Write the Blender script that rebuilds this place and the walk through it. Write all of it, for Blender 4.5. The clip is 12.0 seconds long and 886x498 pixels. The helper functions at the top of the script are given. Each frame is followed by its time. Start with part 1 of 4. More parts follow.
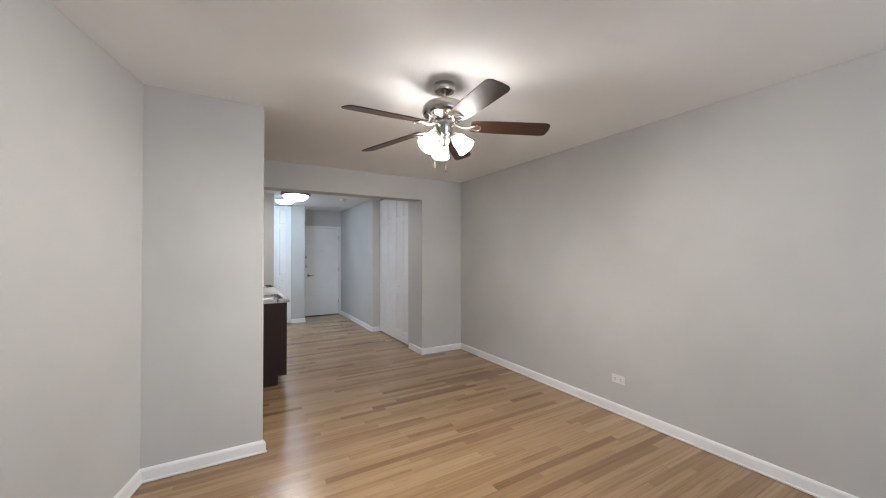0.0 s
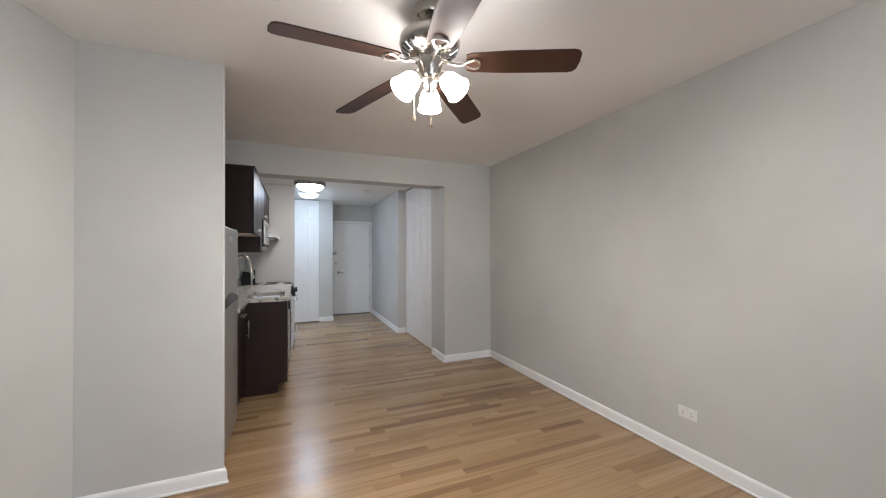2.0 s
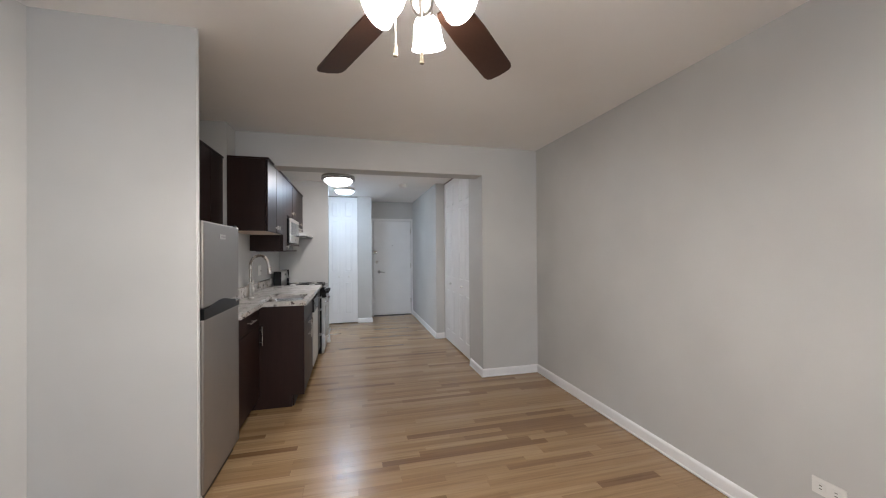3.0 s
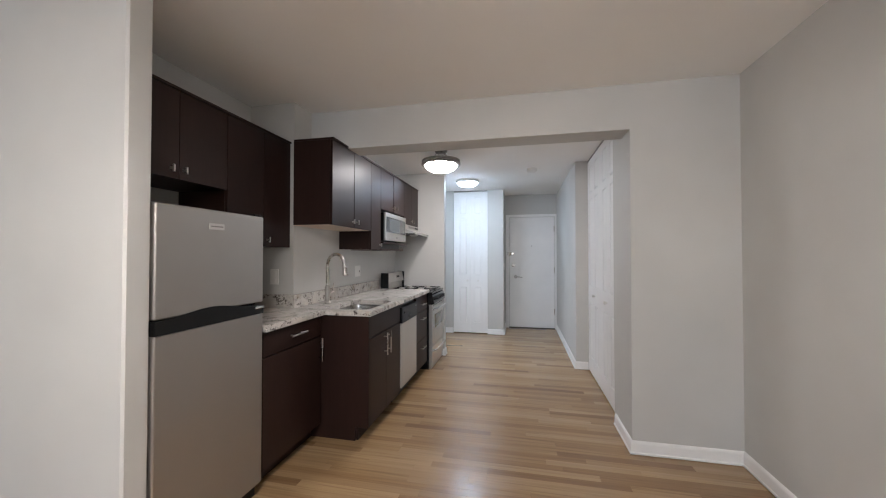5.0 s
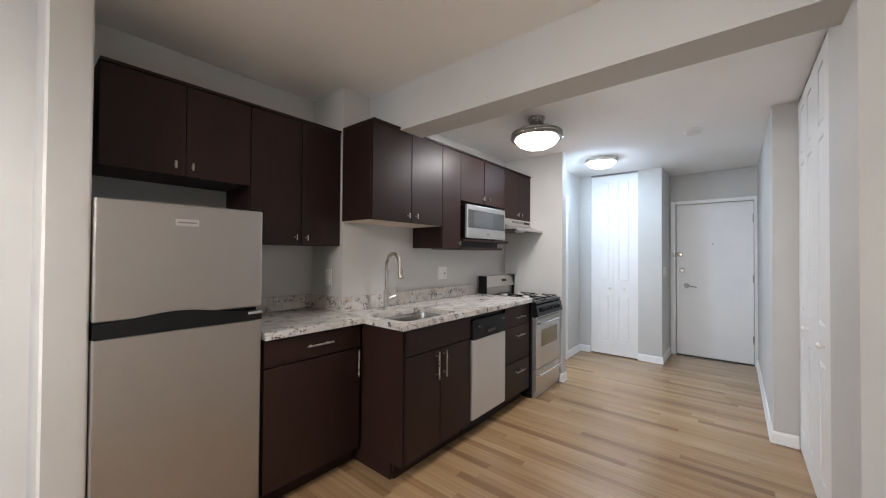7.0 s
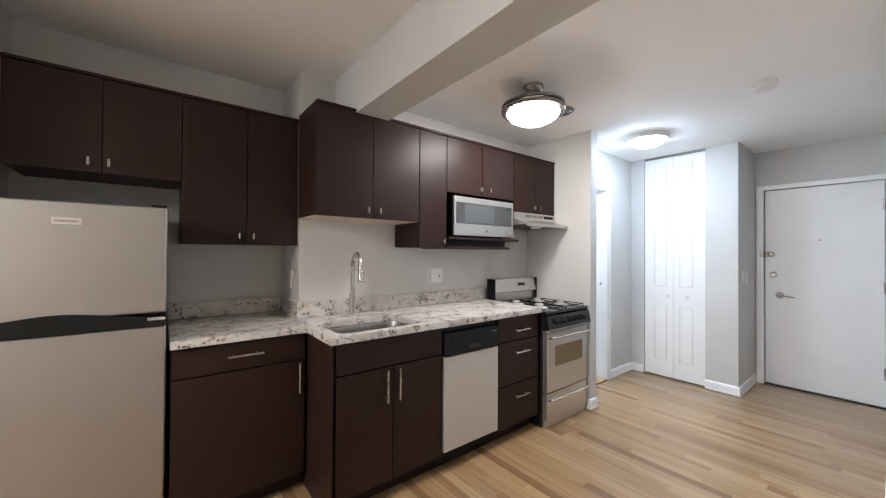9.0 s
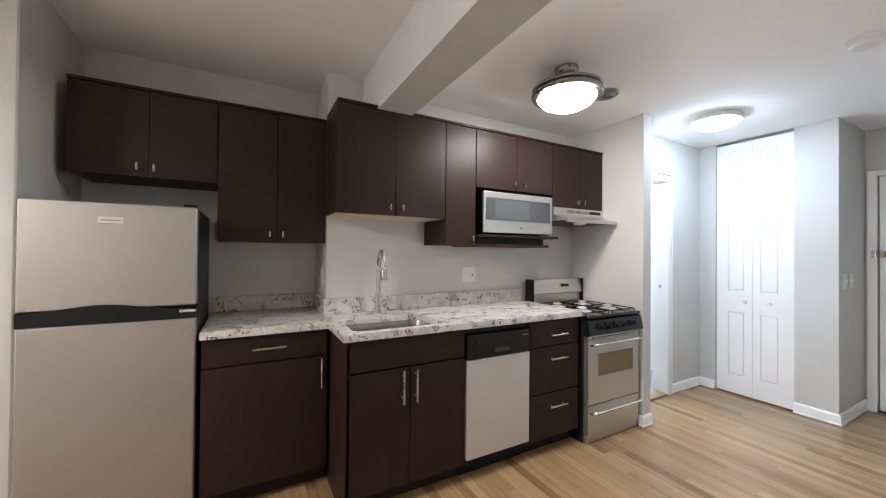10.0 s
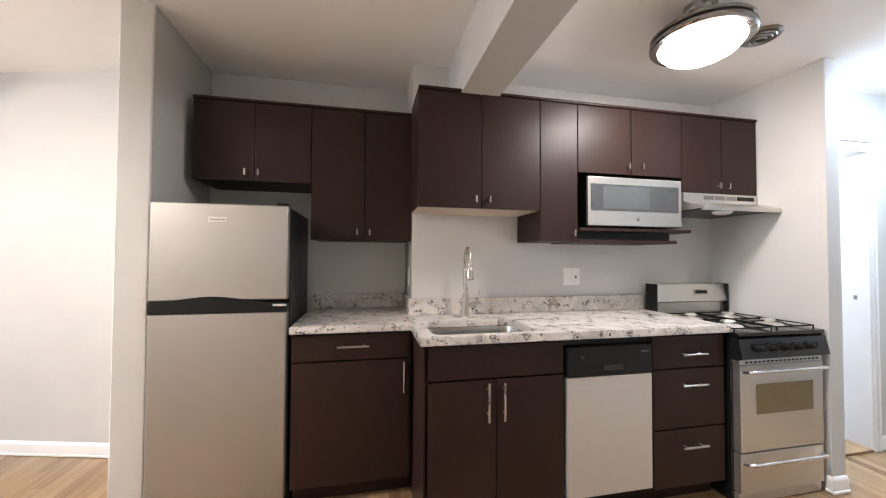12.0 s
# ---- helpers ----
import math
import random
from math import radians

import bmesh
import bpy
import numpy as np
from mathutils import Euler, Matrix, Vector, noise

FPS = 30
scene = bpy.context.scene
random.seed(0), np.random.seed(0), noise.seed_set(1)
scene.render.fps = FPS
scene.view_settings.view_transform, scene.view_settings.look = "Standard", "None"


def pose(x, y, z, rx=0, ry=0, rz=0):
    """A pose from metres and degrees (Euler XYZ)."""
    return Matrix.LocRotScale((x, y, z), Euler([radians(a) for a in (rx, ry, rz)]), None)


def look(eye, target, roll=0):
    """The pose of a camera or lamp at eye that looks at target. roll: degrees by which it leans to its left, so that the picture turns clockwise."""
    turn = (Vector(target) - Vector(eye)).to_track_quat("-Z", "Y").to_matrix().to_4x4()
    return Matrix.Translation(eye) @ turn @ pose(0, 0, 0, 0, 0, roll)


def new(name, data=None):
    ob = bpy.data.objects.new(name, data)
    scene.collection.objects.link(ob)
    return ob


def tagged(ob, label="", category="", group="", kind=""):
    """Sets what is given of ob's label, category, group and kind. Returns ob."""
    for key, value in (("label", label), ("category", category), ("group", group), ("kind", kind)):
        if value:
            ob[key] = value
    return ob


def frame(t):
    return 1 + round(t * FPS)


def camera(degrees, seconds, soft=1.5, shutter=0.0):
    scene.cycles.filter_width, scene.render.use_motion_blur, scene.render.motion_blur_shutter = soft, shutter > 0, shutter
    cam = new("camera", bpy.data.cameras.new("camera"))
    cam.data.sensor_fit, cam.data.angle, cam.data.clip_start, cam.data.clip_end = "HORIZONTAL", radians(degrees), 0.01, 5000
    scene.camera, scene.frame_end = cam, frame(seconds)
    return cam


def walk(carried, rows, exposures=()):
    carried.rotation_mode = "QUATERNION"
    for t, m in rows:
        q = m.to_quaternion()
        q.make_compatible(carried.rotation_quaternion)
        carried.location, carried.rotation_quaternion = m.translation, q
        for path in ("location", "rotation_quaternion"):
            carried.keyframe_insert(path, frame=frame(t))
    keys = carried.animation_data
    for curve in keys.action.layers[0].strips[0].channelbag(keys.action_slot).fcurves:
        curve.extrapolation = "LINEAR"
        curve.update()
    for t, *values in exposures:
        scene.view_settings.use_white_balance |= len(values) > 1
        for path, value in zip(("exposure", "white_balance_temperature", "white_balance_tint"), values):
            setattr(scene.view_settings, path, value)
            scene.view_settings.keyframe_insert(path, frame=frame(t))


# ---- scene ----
cam = camera(102.1, 12.0, soft=1.15)
PATH = [
    (0, (1.076, 0.71, 1.397), (2.086, 2.436, 1.424), -0.1),
    (0.5, (1.115, 0.784, 1.363), (2.12, 2.513, 1.39), -0.3),
    (1, (1.281, 0.859, 1.338), (2.265, 2.6, 1.359), -0.5),
    (1.5, (1.481, 0.954, 1.369), (2.336, 2.762, 1.387), -0.5),
    (2, (1.64, 1.112, 1.342), (2.407, 2.959, 1.361), -0.2),
    (2.5, (1.824, 1.334, 1.351), (2.459, 3.23, 1.366), -0.3),
    (3, (1.996, 1.551, 1.345), (2.485, 3.491, 1.356), -0.4),
    (5, (2.62, 2.557, 1.307), (2.196, 4.511, 1.34), 0.0),
    (5.5, (2.763, 2.789, 1.318), (2.049, 4.657, 1.355), 0.2),
    (6, (2.838, 3.008, 1.302), (1.938, 4.794, 1.337), 0.3),
    (6.5, (2.939, 3.246, 1.315), (1.835, 4.913, 1.346), 0.5),
    (7, (3.04, 3.473, 1.314), (1.773, 5.02, 1.341), 0.4),
    (9, (3.259, 4.248, 1.325), (1.69, 5.489, 1.344), 0.4),
    (9.5, (3.311, 4.403, 1.318), (1.617, 5.466, 1.347), 0.4),
    (10, (3.306, 4.485, 1.311), (1.551, 5.444, 1.329), 0.5),
    (10.5, (3.184, 4.547, 1.298), (1.416, 5.482, 1.309), 0.6),
    (11, (3.115, 4.571, 1.284), (1.321, 5.455, 1.297), 0.6),
    (11.5, (3.107, 4.618, 1.272), (1.205, 5.235, 1.298), 0.4),
    (12, (3.131, 4.661, 1.262), (1.174, 5.073, 1.309), 0.3),
]
EXPOSURES = [(0, 0.22, 6150, 12), (2, 0.20, 6200, 12.5), (3, 0.20, 6200, 13), (5, 0.44, 6250, 13.5), (7, 0.70, 6250, 13), (9, 0.96, 6350, 13.5), (9.5, 0.97, 6350, 13.5), (11, 1.03, 6450, 15), (12, 1.24, 6500, 15.5)]
walk(cam, [(t, look(eye, target, roll)) for t, eye, target, roll in PATH], EXPOSURES)

# ---- world, large lights ----
world = bpy.data.worlds.new("world")
scene.world = world
world.use_nodes = True
wn = world.node_tree.nodes
sky = wn.new("ShaderNodeTexSky")
sky.sky_type, sky.sun_disc = "NISHITA", False
sky.sun_elevation, sky.sun_rotation = radians(40), radians(200)
world.node_tree.links.new(sky.outputs[0], wn["Background"].inputs[0])
wn["Background"].inputs[1].default_value = 0.1

WINDOW_POWER, FAN_GLOW, BOWL_GLOW, HALL_GLOW, BATH_POWER = 36, 35, 44, 50, 62


def area_lamp(name, m, sx, sy, power, color):
    data = bpy.data.lights.new(name, "AREA")
    data.shape, data.size, data.size_y, data.energy, data.color = "RECTANGLE", sx, sy, power, color
    ob = new(name, data)
    ob.matrix_world = m
    return ob


# daylight in the window opening behind the start of the walk
area_lamp("window_daylight", look((2.3, -1.55, 1.5), (2.3, 2, 3.0)), 2.1, 1.3, WINDOW_POWER, (0.78, 0.89, 1.0))


# ---- materials ----
def material(name):
    m = bpy.data.materials.new(name)
    m.use_nodes = True
    t = m.node_tree
    return m, t, t.nodes["Principled BSDF"]


def node(t, kind, **sets):
    n = t.nodes.new(kind)
    for k, v in sets.items():
        n.inputs[k].default_value = v
    return n


def coords(t, scale=(1, 1, 1)):
    g = t.nodes.new("ShaderNodeNewGeometry")
    mp = t.nodes.new("ShaderNodeMapping")
    mp.inputs["Scale"].default_value = scale
    t.links.new(g.outputs["Position"], mp.inputs["Vector"])
    return mp.outputs[0]


def noise_tex(t, vec, scale, detail=4, rough=0.55, distort=0.0):
    n = node(t, "ShaderNodeTexNoise", Scale=scale, Detail=detail, Roughness=rough, Distortion=distort)
    t.links.new(vec, n.inputs["Vector"])
    return n.outputs["Fac"]


def ramp(t, fac, stops):
    r = t.nodes.new("ShaderNodeValToRGB")
    el = r.color_ramp.elements
    while len(el) < len(stops):
        el.new(0.5)
    for e, (p, c) in zip(el, stops):
        e.position, e.color = p, (*c, 1)
    t.links.new(fac, r.inputs[0])
    return r.outputs[0]


def mix(t, fac, a, b, mode="MIX"):
    n = t.nodes.new("ShaderNodeMix")
    n.data_type, n.blend_type = "RGBA", mode
    for key, v in ((0, fac), (6, a), (7, b)):
        if isinstance(v, (int, float)):
            n.inputs[key].default_value = v
        elif isinstance(v, tuple):
            n.inputs[key].default_value = (*v, 1)
        else:
            t.links.new(v, n.inputs[key])
    return n.outputs[2]


def bump(t, bsdf, height, strength, distance):
    b = node(t, "ShaderNodeBump", Strength=strength, Distance=distance)
    t.links.new(height, b.inputs["Height"])
    t.links.new(b.outputs[0], bsdf.inputs["Normal"])


def spread(c, k):
    return tuple(min(1, v * k) for v in c)


def painted(name, color, rough=0.6, vary=0.05, orange=0.15, wide=1.3):
    """Rolled or brushed paint: broad unevenness, fine roller stipple."""
    m, t, b = material(name)
    v = coords(t)
    broad = noise_tex(t, v, wide, 3)
    t.links.new(ramp(t, broad, [(0.3, spread(color, 1 - vary)), (0.7, spread(color, 1 + vary))]), b.inputs["Base Color"])
    r = node(t, "ShaderNodeMapRange")
    r.inputs[3].default_value, r.inputs[4].default_value = rough - 0.08, rough + 0.08
    t.links.new(noise_tex(t, v, 14, 3), r.inputs[0])
    t.links.new(r.outputs[0], b.inputs["Roughness"])
    bump(t, b, noise_tex(t, v, 220, 3), orange, 0.0012)
    return m


def metal(name, color, rough, stretch=(1, 1, 1), grain=0.1, metallic=1.0):
    m, t, b = material(name)
    b.inputs["Metallic"].default_value = metallic
    v = coords(t, stretch)
    fine = noise_tex(t, v, 60, 4)
    t.links.new(ramp(t, fine, [(0.3, spread(color, 0.92)), (0.7, spread(color, 1.06))]), b.inputs["Base Color"])
    r = node(t, "ShaderNodeMapRange")
    r.inputs[3].default_value, r.inputs[4].default_value = rough * 0.85, rough * 1.15
    t.links.new(noise_tex(t, coords(t), 6, 4), r.inputs[0])
    t.links.new(r.outputs[0], b.inputs["Roughness"])
    bump(t, b, fine, grain, 0.0006)
    return m


def plastic(name, color, rough=0.35, vary=0.06, gloss=0.5):
    m, t, b = material(name)
    b.inputs["Specular IOR Level"].default_value = gloss
    v = coords(t)
    t.links.new(ramp(t, noise_tex(t, v, 30, 3), [(0.3, spread(color, 1 - vary)), (0.7, spread(color, 1 + vary))]), b.inputs["Base Color"])
    b.inputs["Roughness"].default_value = rough
    bump(t, b, noise_tex(t, v, 400, 2), 0.08, 0.0005)
    return m


def oak(name, island):
    """Oak strip flooring, boards along x, each with its own tone."""
    m, t, b = material(name)
    if island:
        rnd = t.nodes.new("ShaderNodeNewGeometry").outputs["Random Per Island"]
    else:
        rnd = t.nodes.new("ShaderNodeObjectInfo").outputs["Random"]
    pos = t.nodes.new("ShaderNodeNewGeometry").outputs["Position"]
    sh = node(t, "ShaderNodeVectorMath")
    sh.operation = "ADD"
    cmb = t.nodes.new("ShaderNodeCombineXYZ")
    mul = node(t, "ShaderNodeMath")
    mul.operation = "MULTIPLY"
    mul.inputs[1].default_value = 37.0
    t.links.new(rnd, mul.inputs[0])
    for i in (0, 1, 2):
        t.links.new(mul.outputs[0], cmb.inputs[i])
    t.links.new(pos, sh.inputs[0])
    t.links.new(cmb.outputs[0], sh.inputs[1])
    mp = t.nodes.new("ShaderNodeMapping")
    mp.inputs["Scale"].default_value = (0.5, 18, 10)
    t.links.new(sh.outputs[0], mp.inputs["Vector"])
    grain = noise_tex(t, mp.outputs[0], 3.2, 4, 0.55, 0.5)
    mp2 = t.nodes.new("ShaderNodeMapping")
    mp2.inputs["Scale"].default_value = (2, 120, 10)
    t.links.new(sh.outputs[0], mp2.inputs["Vector"])
    pores = noise_tex(t, mp2.outputs[0], 3, 3)
    tone = ramp(t, rnd, [(0.0, (0.210, 0.118, 0.056)), (0.10, (0.282, 0.170, 0.083)), (0.3, (0.330, 0.206, 0.103)), (0.7, (0.364, 0.233, 0.119)), (1.0, (0.425, 0.283, 0.150))])
    g = ramp(t, grain, [(0.3, (0.74, 0.71, 0.68)), (0.42, (0.91, 0.90, 0.89)), (0.55, (1.0, 1.0, 1.0)), (0.7, (1.08, 1.08, 1.07))])
    c1 = mix(t, 1.0, tone, g, "MULTIPLY")
    p = ramp(t, pores, [(0.3, (0.82, 0.8, 0.78)), (0.5, (1, 1, 1))])
    c2 = mix(t, 0.35, c1, p, "MULTIPLY")
    scuff = ramp(t, noise_tex(t, coords(t), 0.9, 5), [(0.3, (0.93, 0.93, 0.93)), (0.7, (1.05, 1.05, 1.05))])
    t.links.new(mix(t, 1.0, c2, scuff, "MULTIPLY"), b.inputs["Base Color"])
    r = node(t, "ShaderNodeMapRange")
    r.inputs[3].default_value, r.inputs[4].default_value = 0.22, 0.29
    t.links.new(noise_tex(t, coords(t, (1, 3, 1)), 5, 4), r.inputs[0])
    t.links.new(r.outputs[0], b.inputs["Roughness"])
    b.inputs["Coat Weight"].default_value = 0.2
    b.inputs["Coat Roughness"].default_value = 0.22
    mp3 = t.nodes.new("ShaderNodeMapping")
    mp3.inputs["Scale"].default_value = (1.2, 9, 1)
    t.links.new(sh.outputs[0], mp3.inputs["Vector"])
    bump(t, b, noise_tex(t, mp3.outputs[0], 1.0, 2), 0.10, 0.001)
    return m


def espresso(name="espresso_wood", color=(0.0245, 0.0116, 0.0089), gloss=0.23):
    """Dark stained wood veneer with upright grain."""
    m, t, b = material(name)
    v = coords(t, (30, 30, 1.6))
    g = noise_tex(t, v, 2.2, 6, 0.6, 0.5)
    broad = noise_tex(t, coords(t, (3, 3, 1)), 1.2, 3)
    c = ramp(t, g, [(0.3, spread(color, 0.86)), (0.6, color), (0.85, spread(color, 1.2))])
    t.links.new(mix(t, 1.0, c, ramp(t, broad, [(0.3, (0.85, 0.85, 0.85)), (0.7, (1.15, 1.12, 1.1))]), "MULTIPLY"), b.inputs["Base Color"])
    r = node(t, "ShaderNodeMapRange")
    r.inputs[3].default_value, r.inputs[4].default_value = 0.37, 0.45
    b.inputs["Specular IOR Level"].default_value = gloss
    t.links.new(broad, r.inputs[0])
    t.links.new(r.outputs[0], b.inputs["Roughness"])
    bump(t, b, g, 0.12, 0.0008)
    return m


def granite_stone():
    m, t, b = material("granite")
    v = coords(t)
    cloud = noise_tex(t, v, 9, 6, 0.6, 0.8)
    base = ramp(t, cloud, [(0.25, (0.36, 0.335, 0.31)), (0.40, (0.53, 0.505, 0.47)), (0.6, (0.66, 0.63, 0.595)), (0.8, (0.57, 0.525, 0.47))])
    vein = noise_tex(t, v, 23, 7, 0.68, 1.8)
    dark = ramp(t, vein, [(0.0, (0, 0, 0)), (0.51, (0, 0, 0)), (0.53, (1, 1, 1)), (0.59, (1, 1, 1)), (0.61, (0, 0, 0))])
    patch = ramp(t, noise_tex(t, v, 14, 4), [(0.51, (0, 0, 0)), (0.58, (1, 1, 1))])
    fac = mix(t, 1.0, dark, patch, "MULTIPLY")
    c = mix(t, fac, base, (0.085, 0.066, 0.062))
    speck = ramp(t, noise_tex(t, v, 75, 5, 0.75), [(0.56, (0, 0, 0)), (0.64, (1, 1, 1))])
    c = mix(t, mix(t, 0.28, (0, 0, 0), speck), c, (0.13, 0.11, 0.11))
    rust = ramp(t, noise_tex(t, v, 5, 5, 0.6, 1.0), [(0.58, (0, 0, 0)), (0.72, (1, 1, 1))])
    c = mix(t, mix(t, 0.4, (0, 0, 0), rust), c, (0.42, 0.31, 0.20))
    t.links.new(c, b.inputs["Base Color"])
    b.inputs["Roughness"].default_value = 0.16
    bump(t, b, speck, 0.05, 0.0004)
    return m


def glowing(name, color, strength):
    m, t, b = material(name)
    b.inputs["Base Color"].default_value = (0.85, 0.84, 0.8, 1)
    b.inputs["Roughness"].default_value = 0.35
    b.inputs["Emission Color"].default_value = (*color, 1)
    b.inputs["Emission Strength"].default_value = strength
    return m


def glassy(name, color, rough=0.05):
    m, t, b = material(name)
    b.inputs["Base Color"].default_value = (*color, 1)
    b.inputs["Roughness"].default_value = rough
    b.inputs["Transmission Weight"].default_value = 1.0
    b.inputs["IOR"].default_value = 1.45
    return m


WALL = painted("wall_paint", (0.575, 0.57, 0.55), 0.62)
CEILING = painted("ceiling_paint", (0.90, 0.89, 0.87), 0.8, 0.02)
TRIM = painted("trim_paint", (0.86, 0.855, 0.845), 0.36, 0.02, 0.08, 6)
DOOR_PAINT = painted("door_paint", (0.83, 0.83, 0.825), 0.4, 0.02, 0.1, 4)
OAK, OAK_REST = oak("oak_board", False), oak("oak_boards", True)
GAP = plastic("floor_joint", (0.09, 0.05, 0.028), 0.7)
ESPRESSO = espresso()
PALE_WOOD = painted("pale_cabinet_bottom", (0.62, 0.52, 0.42), 0.6, 0.08, 0.05, 5)
GRANITE = granite_stone()
FRIDGE_STEEL = metal("fridge_steel", (0.42, 0.40, 0.375), 0.5, (1, 60, 60), 0.05, 1.0)
SINK_STEEL = metal("sink_steel", (0.54, 0.53, 0.51), 0.26, (1, 40, 1), 0.05)
STEEL = metal("stainless_steel", (0.60, 0.58, 0.55), 0.31, (1, 60, 1), 0.05, 0.9)
DULL_STEEL = metal("dishwasher_steel", (0.60, 0.58, 0.55), 0.5, (1, 1, 60), 0.05, 0.6)
NICKEL = metal("brushed_nickel", (0.50, 0.465, 0.42), 0.28)
CHROME = metal("chrome", (0.75, 0.75, 0.75), 0.12)
FAN_NICKEL = metal("fan_nickel", (0.46, 0.435, 0.40), 0.24)
PEWTER = metal("dark_nickel", (0.30, 0.285, 0.27), 0.28)
BLACK = plastic("black_plastic", (0.008, 0.008, 0.008), 0.3, 0.06, 0.22)
ENAMEL = plastic("black_enamel", (0.010, 0.010, 0.011), 0.14)
IRON = plastic("cast_iron", (0.006, 0.006, 0.006), 0.75, 0.06, 0.12)
WHITE_PLASTIC = plastic("white_plastic", (0.78, 0.77, 0.74), 0.35, 0.02)
BRASS = metal("worn_brass", (0.30, 0.255, 0.19), 0.4)
# the yellow tan base colour imitates the floor mirrored in the oven window
OVEN_GLASS_REFLECTING = plastic("oven_glass_painted_reflection", (0.20, 0.155, 0.085), 0.06)
DARK_GLASS = plastic("dark_glass", (0.06, 0.065, 0.068), 0.08)
SHADE_GLOW = glowing("lit_frosted_shade", (1.0, 0.935, 0.85), FAN_GLOW)
BOWL = glowing("lit_frosted_bowl", (1.0, 0.95, 0.90), BOWL_GLOW)
HALL_BOWL = glowing("lit_hall_bowl", (0.64, 0.82, 1.0), HALL_GLOW)
BULB = glowing("lit_bulb", (1.0, 0.935, 0.85), 1850)
BATH_BOWL = glowing("lit_bath_bowl", (0.78, 0.89, 1.0), BATH_POWER)


# ---- building helpers ----
def box(bm, x0, x1, y0, y1, z0, z1, r=0.0, seg=2):
    """A box, its edges rounded by r."""
    made = bmesh.ops.create_cube(bm, size=1.0)["verts"]
    for v in made:
        v.co = Vector(((x0 + x1) / 2 + v.co.x * (x1 - x0), (y0 + y1) / 2 + v.co.y * (y1 - y0), (z0 + z1) / 2 + v.co.z * (z1 - z0)))
    if r > 0:
        edges = list({e for v in made for e in v.link_edges})
        bmesh.ops.bevel(bm, geom=edges, offset=r, segments=seg, affect="EDGES", profile=0.5)
    return bm


def boxed(*a, **k):
    return box(bmesh.new(), *a, **k)


def lathe(bm, profile, axis_pose, steps=32):
    """Turns (radius, height) pairs round the z axis of axis_pose."""
    rings = []
    for r, h in profile:
        if r < 1e-5:
            rings.append([bm.verts.new(axis_pose @ Vector((0, 0, h)))])
        else:
            rings.append([bm.verts.new(axis_pose @ Vector((r * math.cos(a), r * math.sin(a), h))) for a in (2 * math.pi * i / steps for i in range(steps))])
    for a, b in zip(rings, rings[1:]):
        for i in range(steps):
            j = (i + 1) % steps
            if len(a) == 1 and len(b) == 1:
                continue
            if len(a) == 1:
                bm.faces.new((a[0], b[i], b[j]))
            elif len(b) == 1:
                bm.faces.new((a[i], a[j], b[0]))
            else:
                bm.faces.new((a[i], a[j], b[j], b[i]))
    bmesh.ops.recalc_face_normals(bm, faces=bm.faces)
    return bm


def tube(bm, points, r, steps=10):
    """A round bar along points; r may be one radius or one for each point."""
    pts = [Vector(p) for p in points]
    rs = r if isinstance(r, (list, tuple)) else [r] * len(pts)
    side, rings = None, []
    for i, p in enumerate(pts):
        d = (pts[min(i + 1, len(pts) - 1)] - pts[max(i - 1, 0)]).normalized()
        if side is None:
            side = d.cross(Vector((0, 0, 1)) if abs(d.z) < 0.9 else Vector((1, 0, 0))).normalized()
        side = (side - d * side.dot(d)).normalized()
        up = d.cross(side)
        rings.append([bm.verts.new(p + rs[i] * (math.cos(a) * side + math.sin(a) * up)) for a in (2 * math.pi * k / steps for k in range(steps))])
    for a, b in zip(rings, rings[1:]):
        for i in range(steps):
            j = (i + 1) % steps
            bm.faces.new((a[i], a[j], b[j], b[i]))
    bm.faces.new(rings[0][::-1])
    bm.faces.new(rings[-1])
    bmesh.ops.recalc_face_normals(bm, faces=bm.faces)
    return bm


def extruded(bm, outline, z0, z1, holes=()):
    """A flat plate from an outline (and holes) in x and y, between z0 and z1."""
    edges = []
    for loop in (outline, *holes):
        vs = [bm.verts.new((x, y, z0)) for x, y in loop]
        edges += [bm.edges.new((vs[i], vs[(i + 1) % len(vs)])) for i in range(len(vs))]
    faces = [f for f in bmesh.ops.triangle_fill(bm, edges=edges, use_beauty=True)["geom"] if isinstance(f, bmesh.types.BMFace)]
    top = bmesh.ops.extrude_face_region(bm, geom=faces)["geom"]
    for v in top:
        if isinstance(v, bmesh.types.BMVert):
            v.co.z = z1
    bmesh.ops.recalc_face_normals(bm, faces=bm.faces)
    return bm


def upright(outline, a, b, axis="y"):
    """An upright plate from an outline of (along, height), from a to b along the axis."""
    bm = extruded(bmesh.new(), outline, a, b)
    m = Matrix(((1, 0, 0, 0), (0, 0, 1, 0), (0, 1, 0, 0), (0, 0, 0, 1))) if axis == "y" else Matrix(((0, 0, 1, 0), (1, 0, 0, 0), (0, 1, 0, 0), (0, 0, 0, 1)))
    bmesh.ops.transform(bm, matrix=m, verts=bm.verts)
    bmesh.ops.recalc_face_normals(bm, faces=bm.faces)
    return bm


def rounded(x0, x1, y0, y1, r, n=6):
    out = []
    for cx, cy, a0 in ((x1 - r, y1 - r, 0), (x0 + r, y1 - r, 90), (x0 + r, y0 + r, 180), (x1 - r, y0 + r, 270)):
        out += [(cx + r * math.cos(radians(a0 + 90 * i / n)), cy + r * math.sin(radians(a0 + 90 * i / n))) for i in range(n + 1)]
    return out


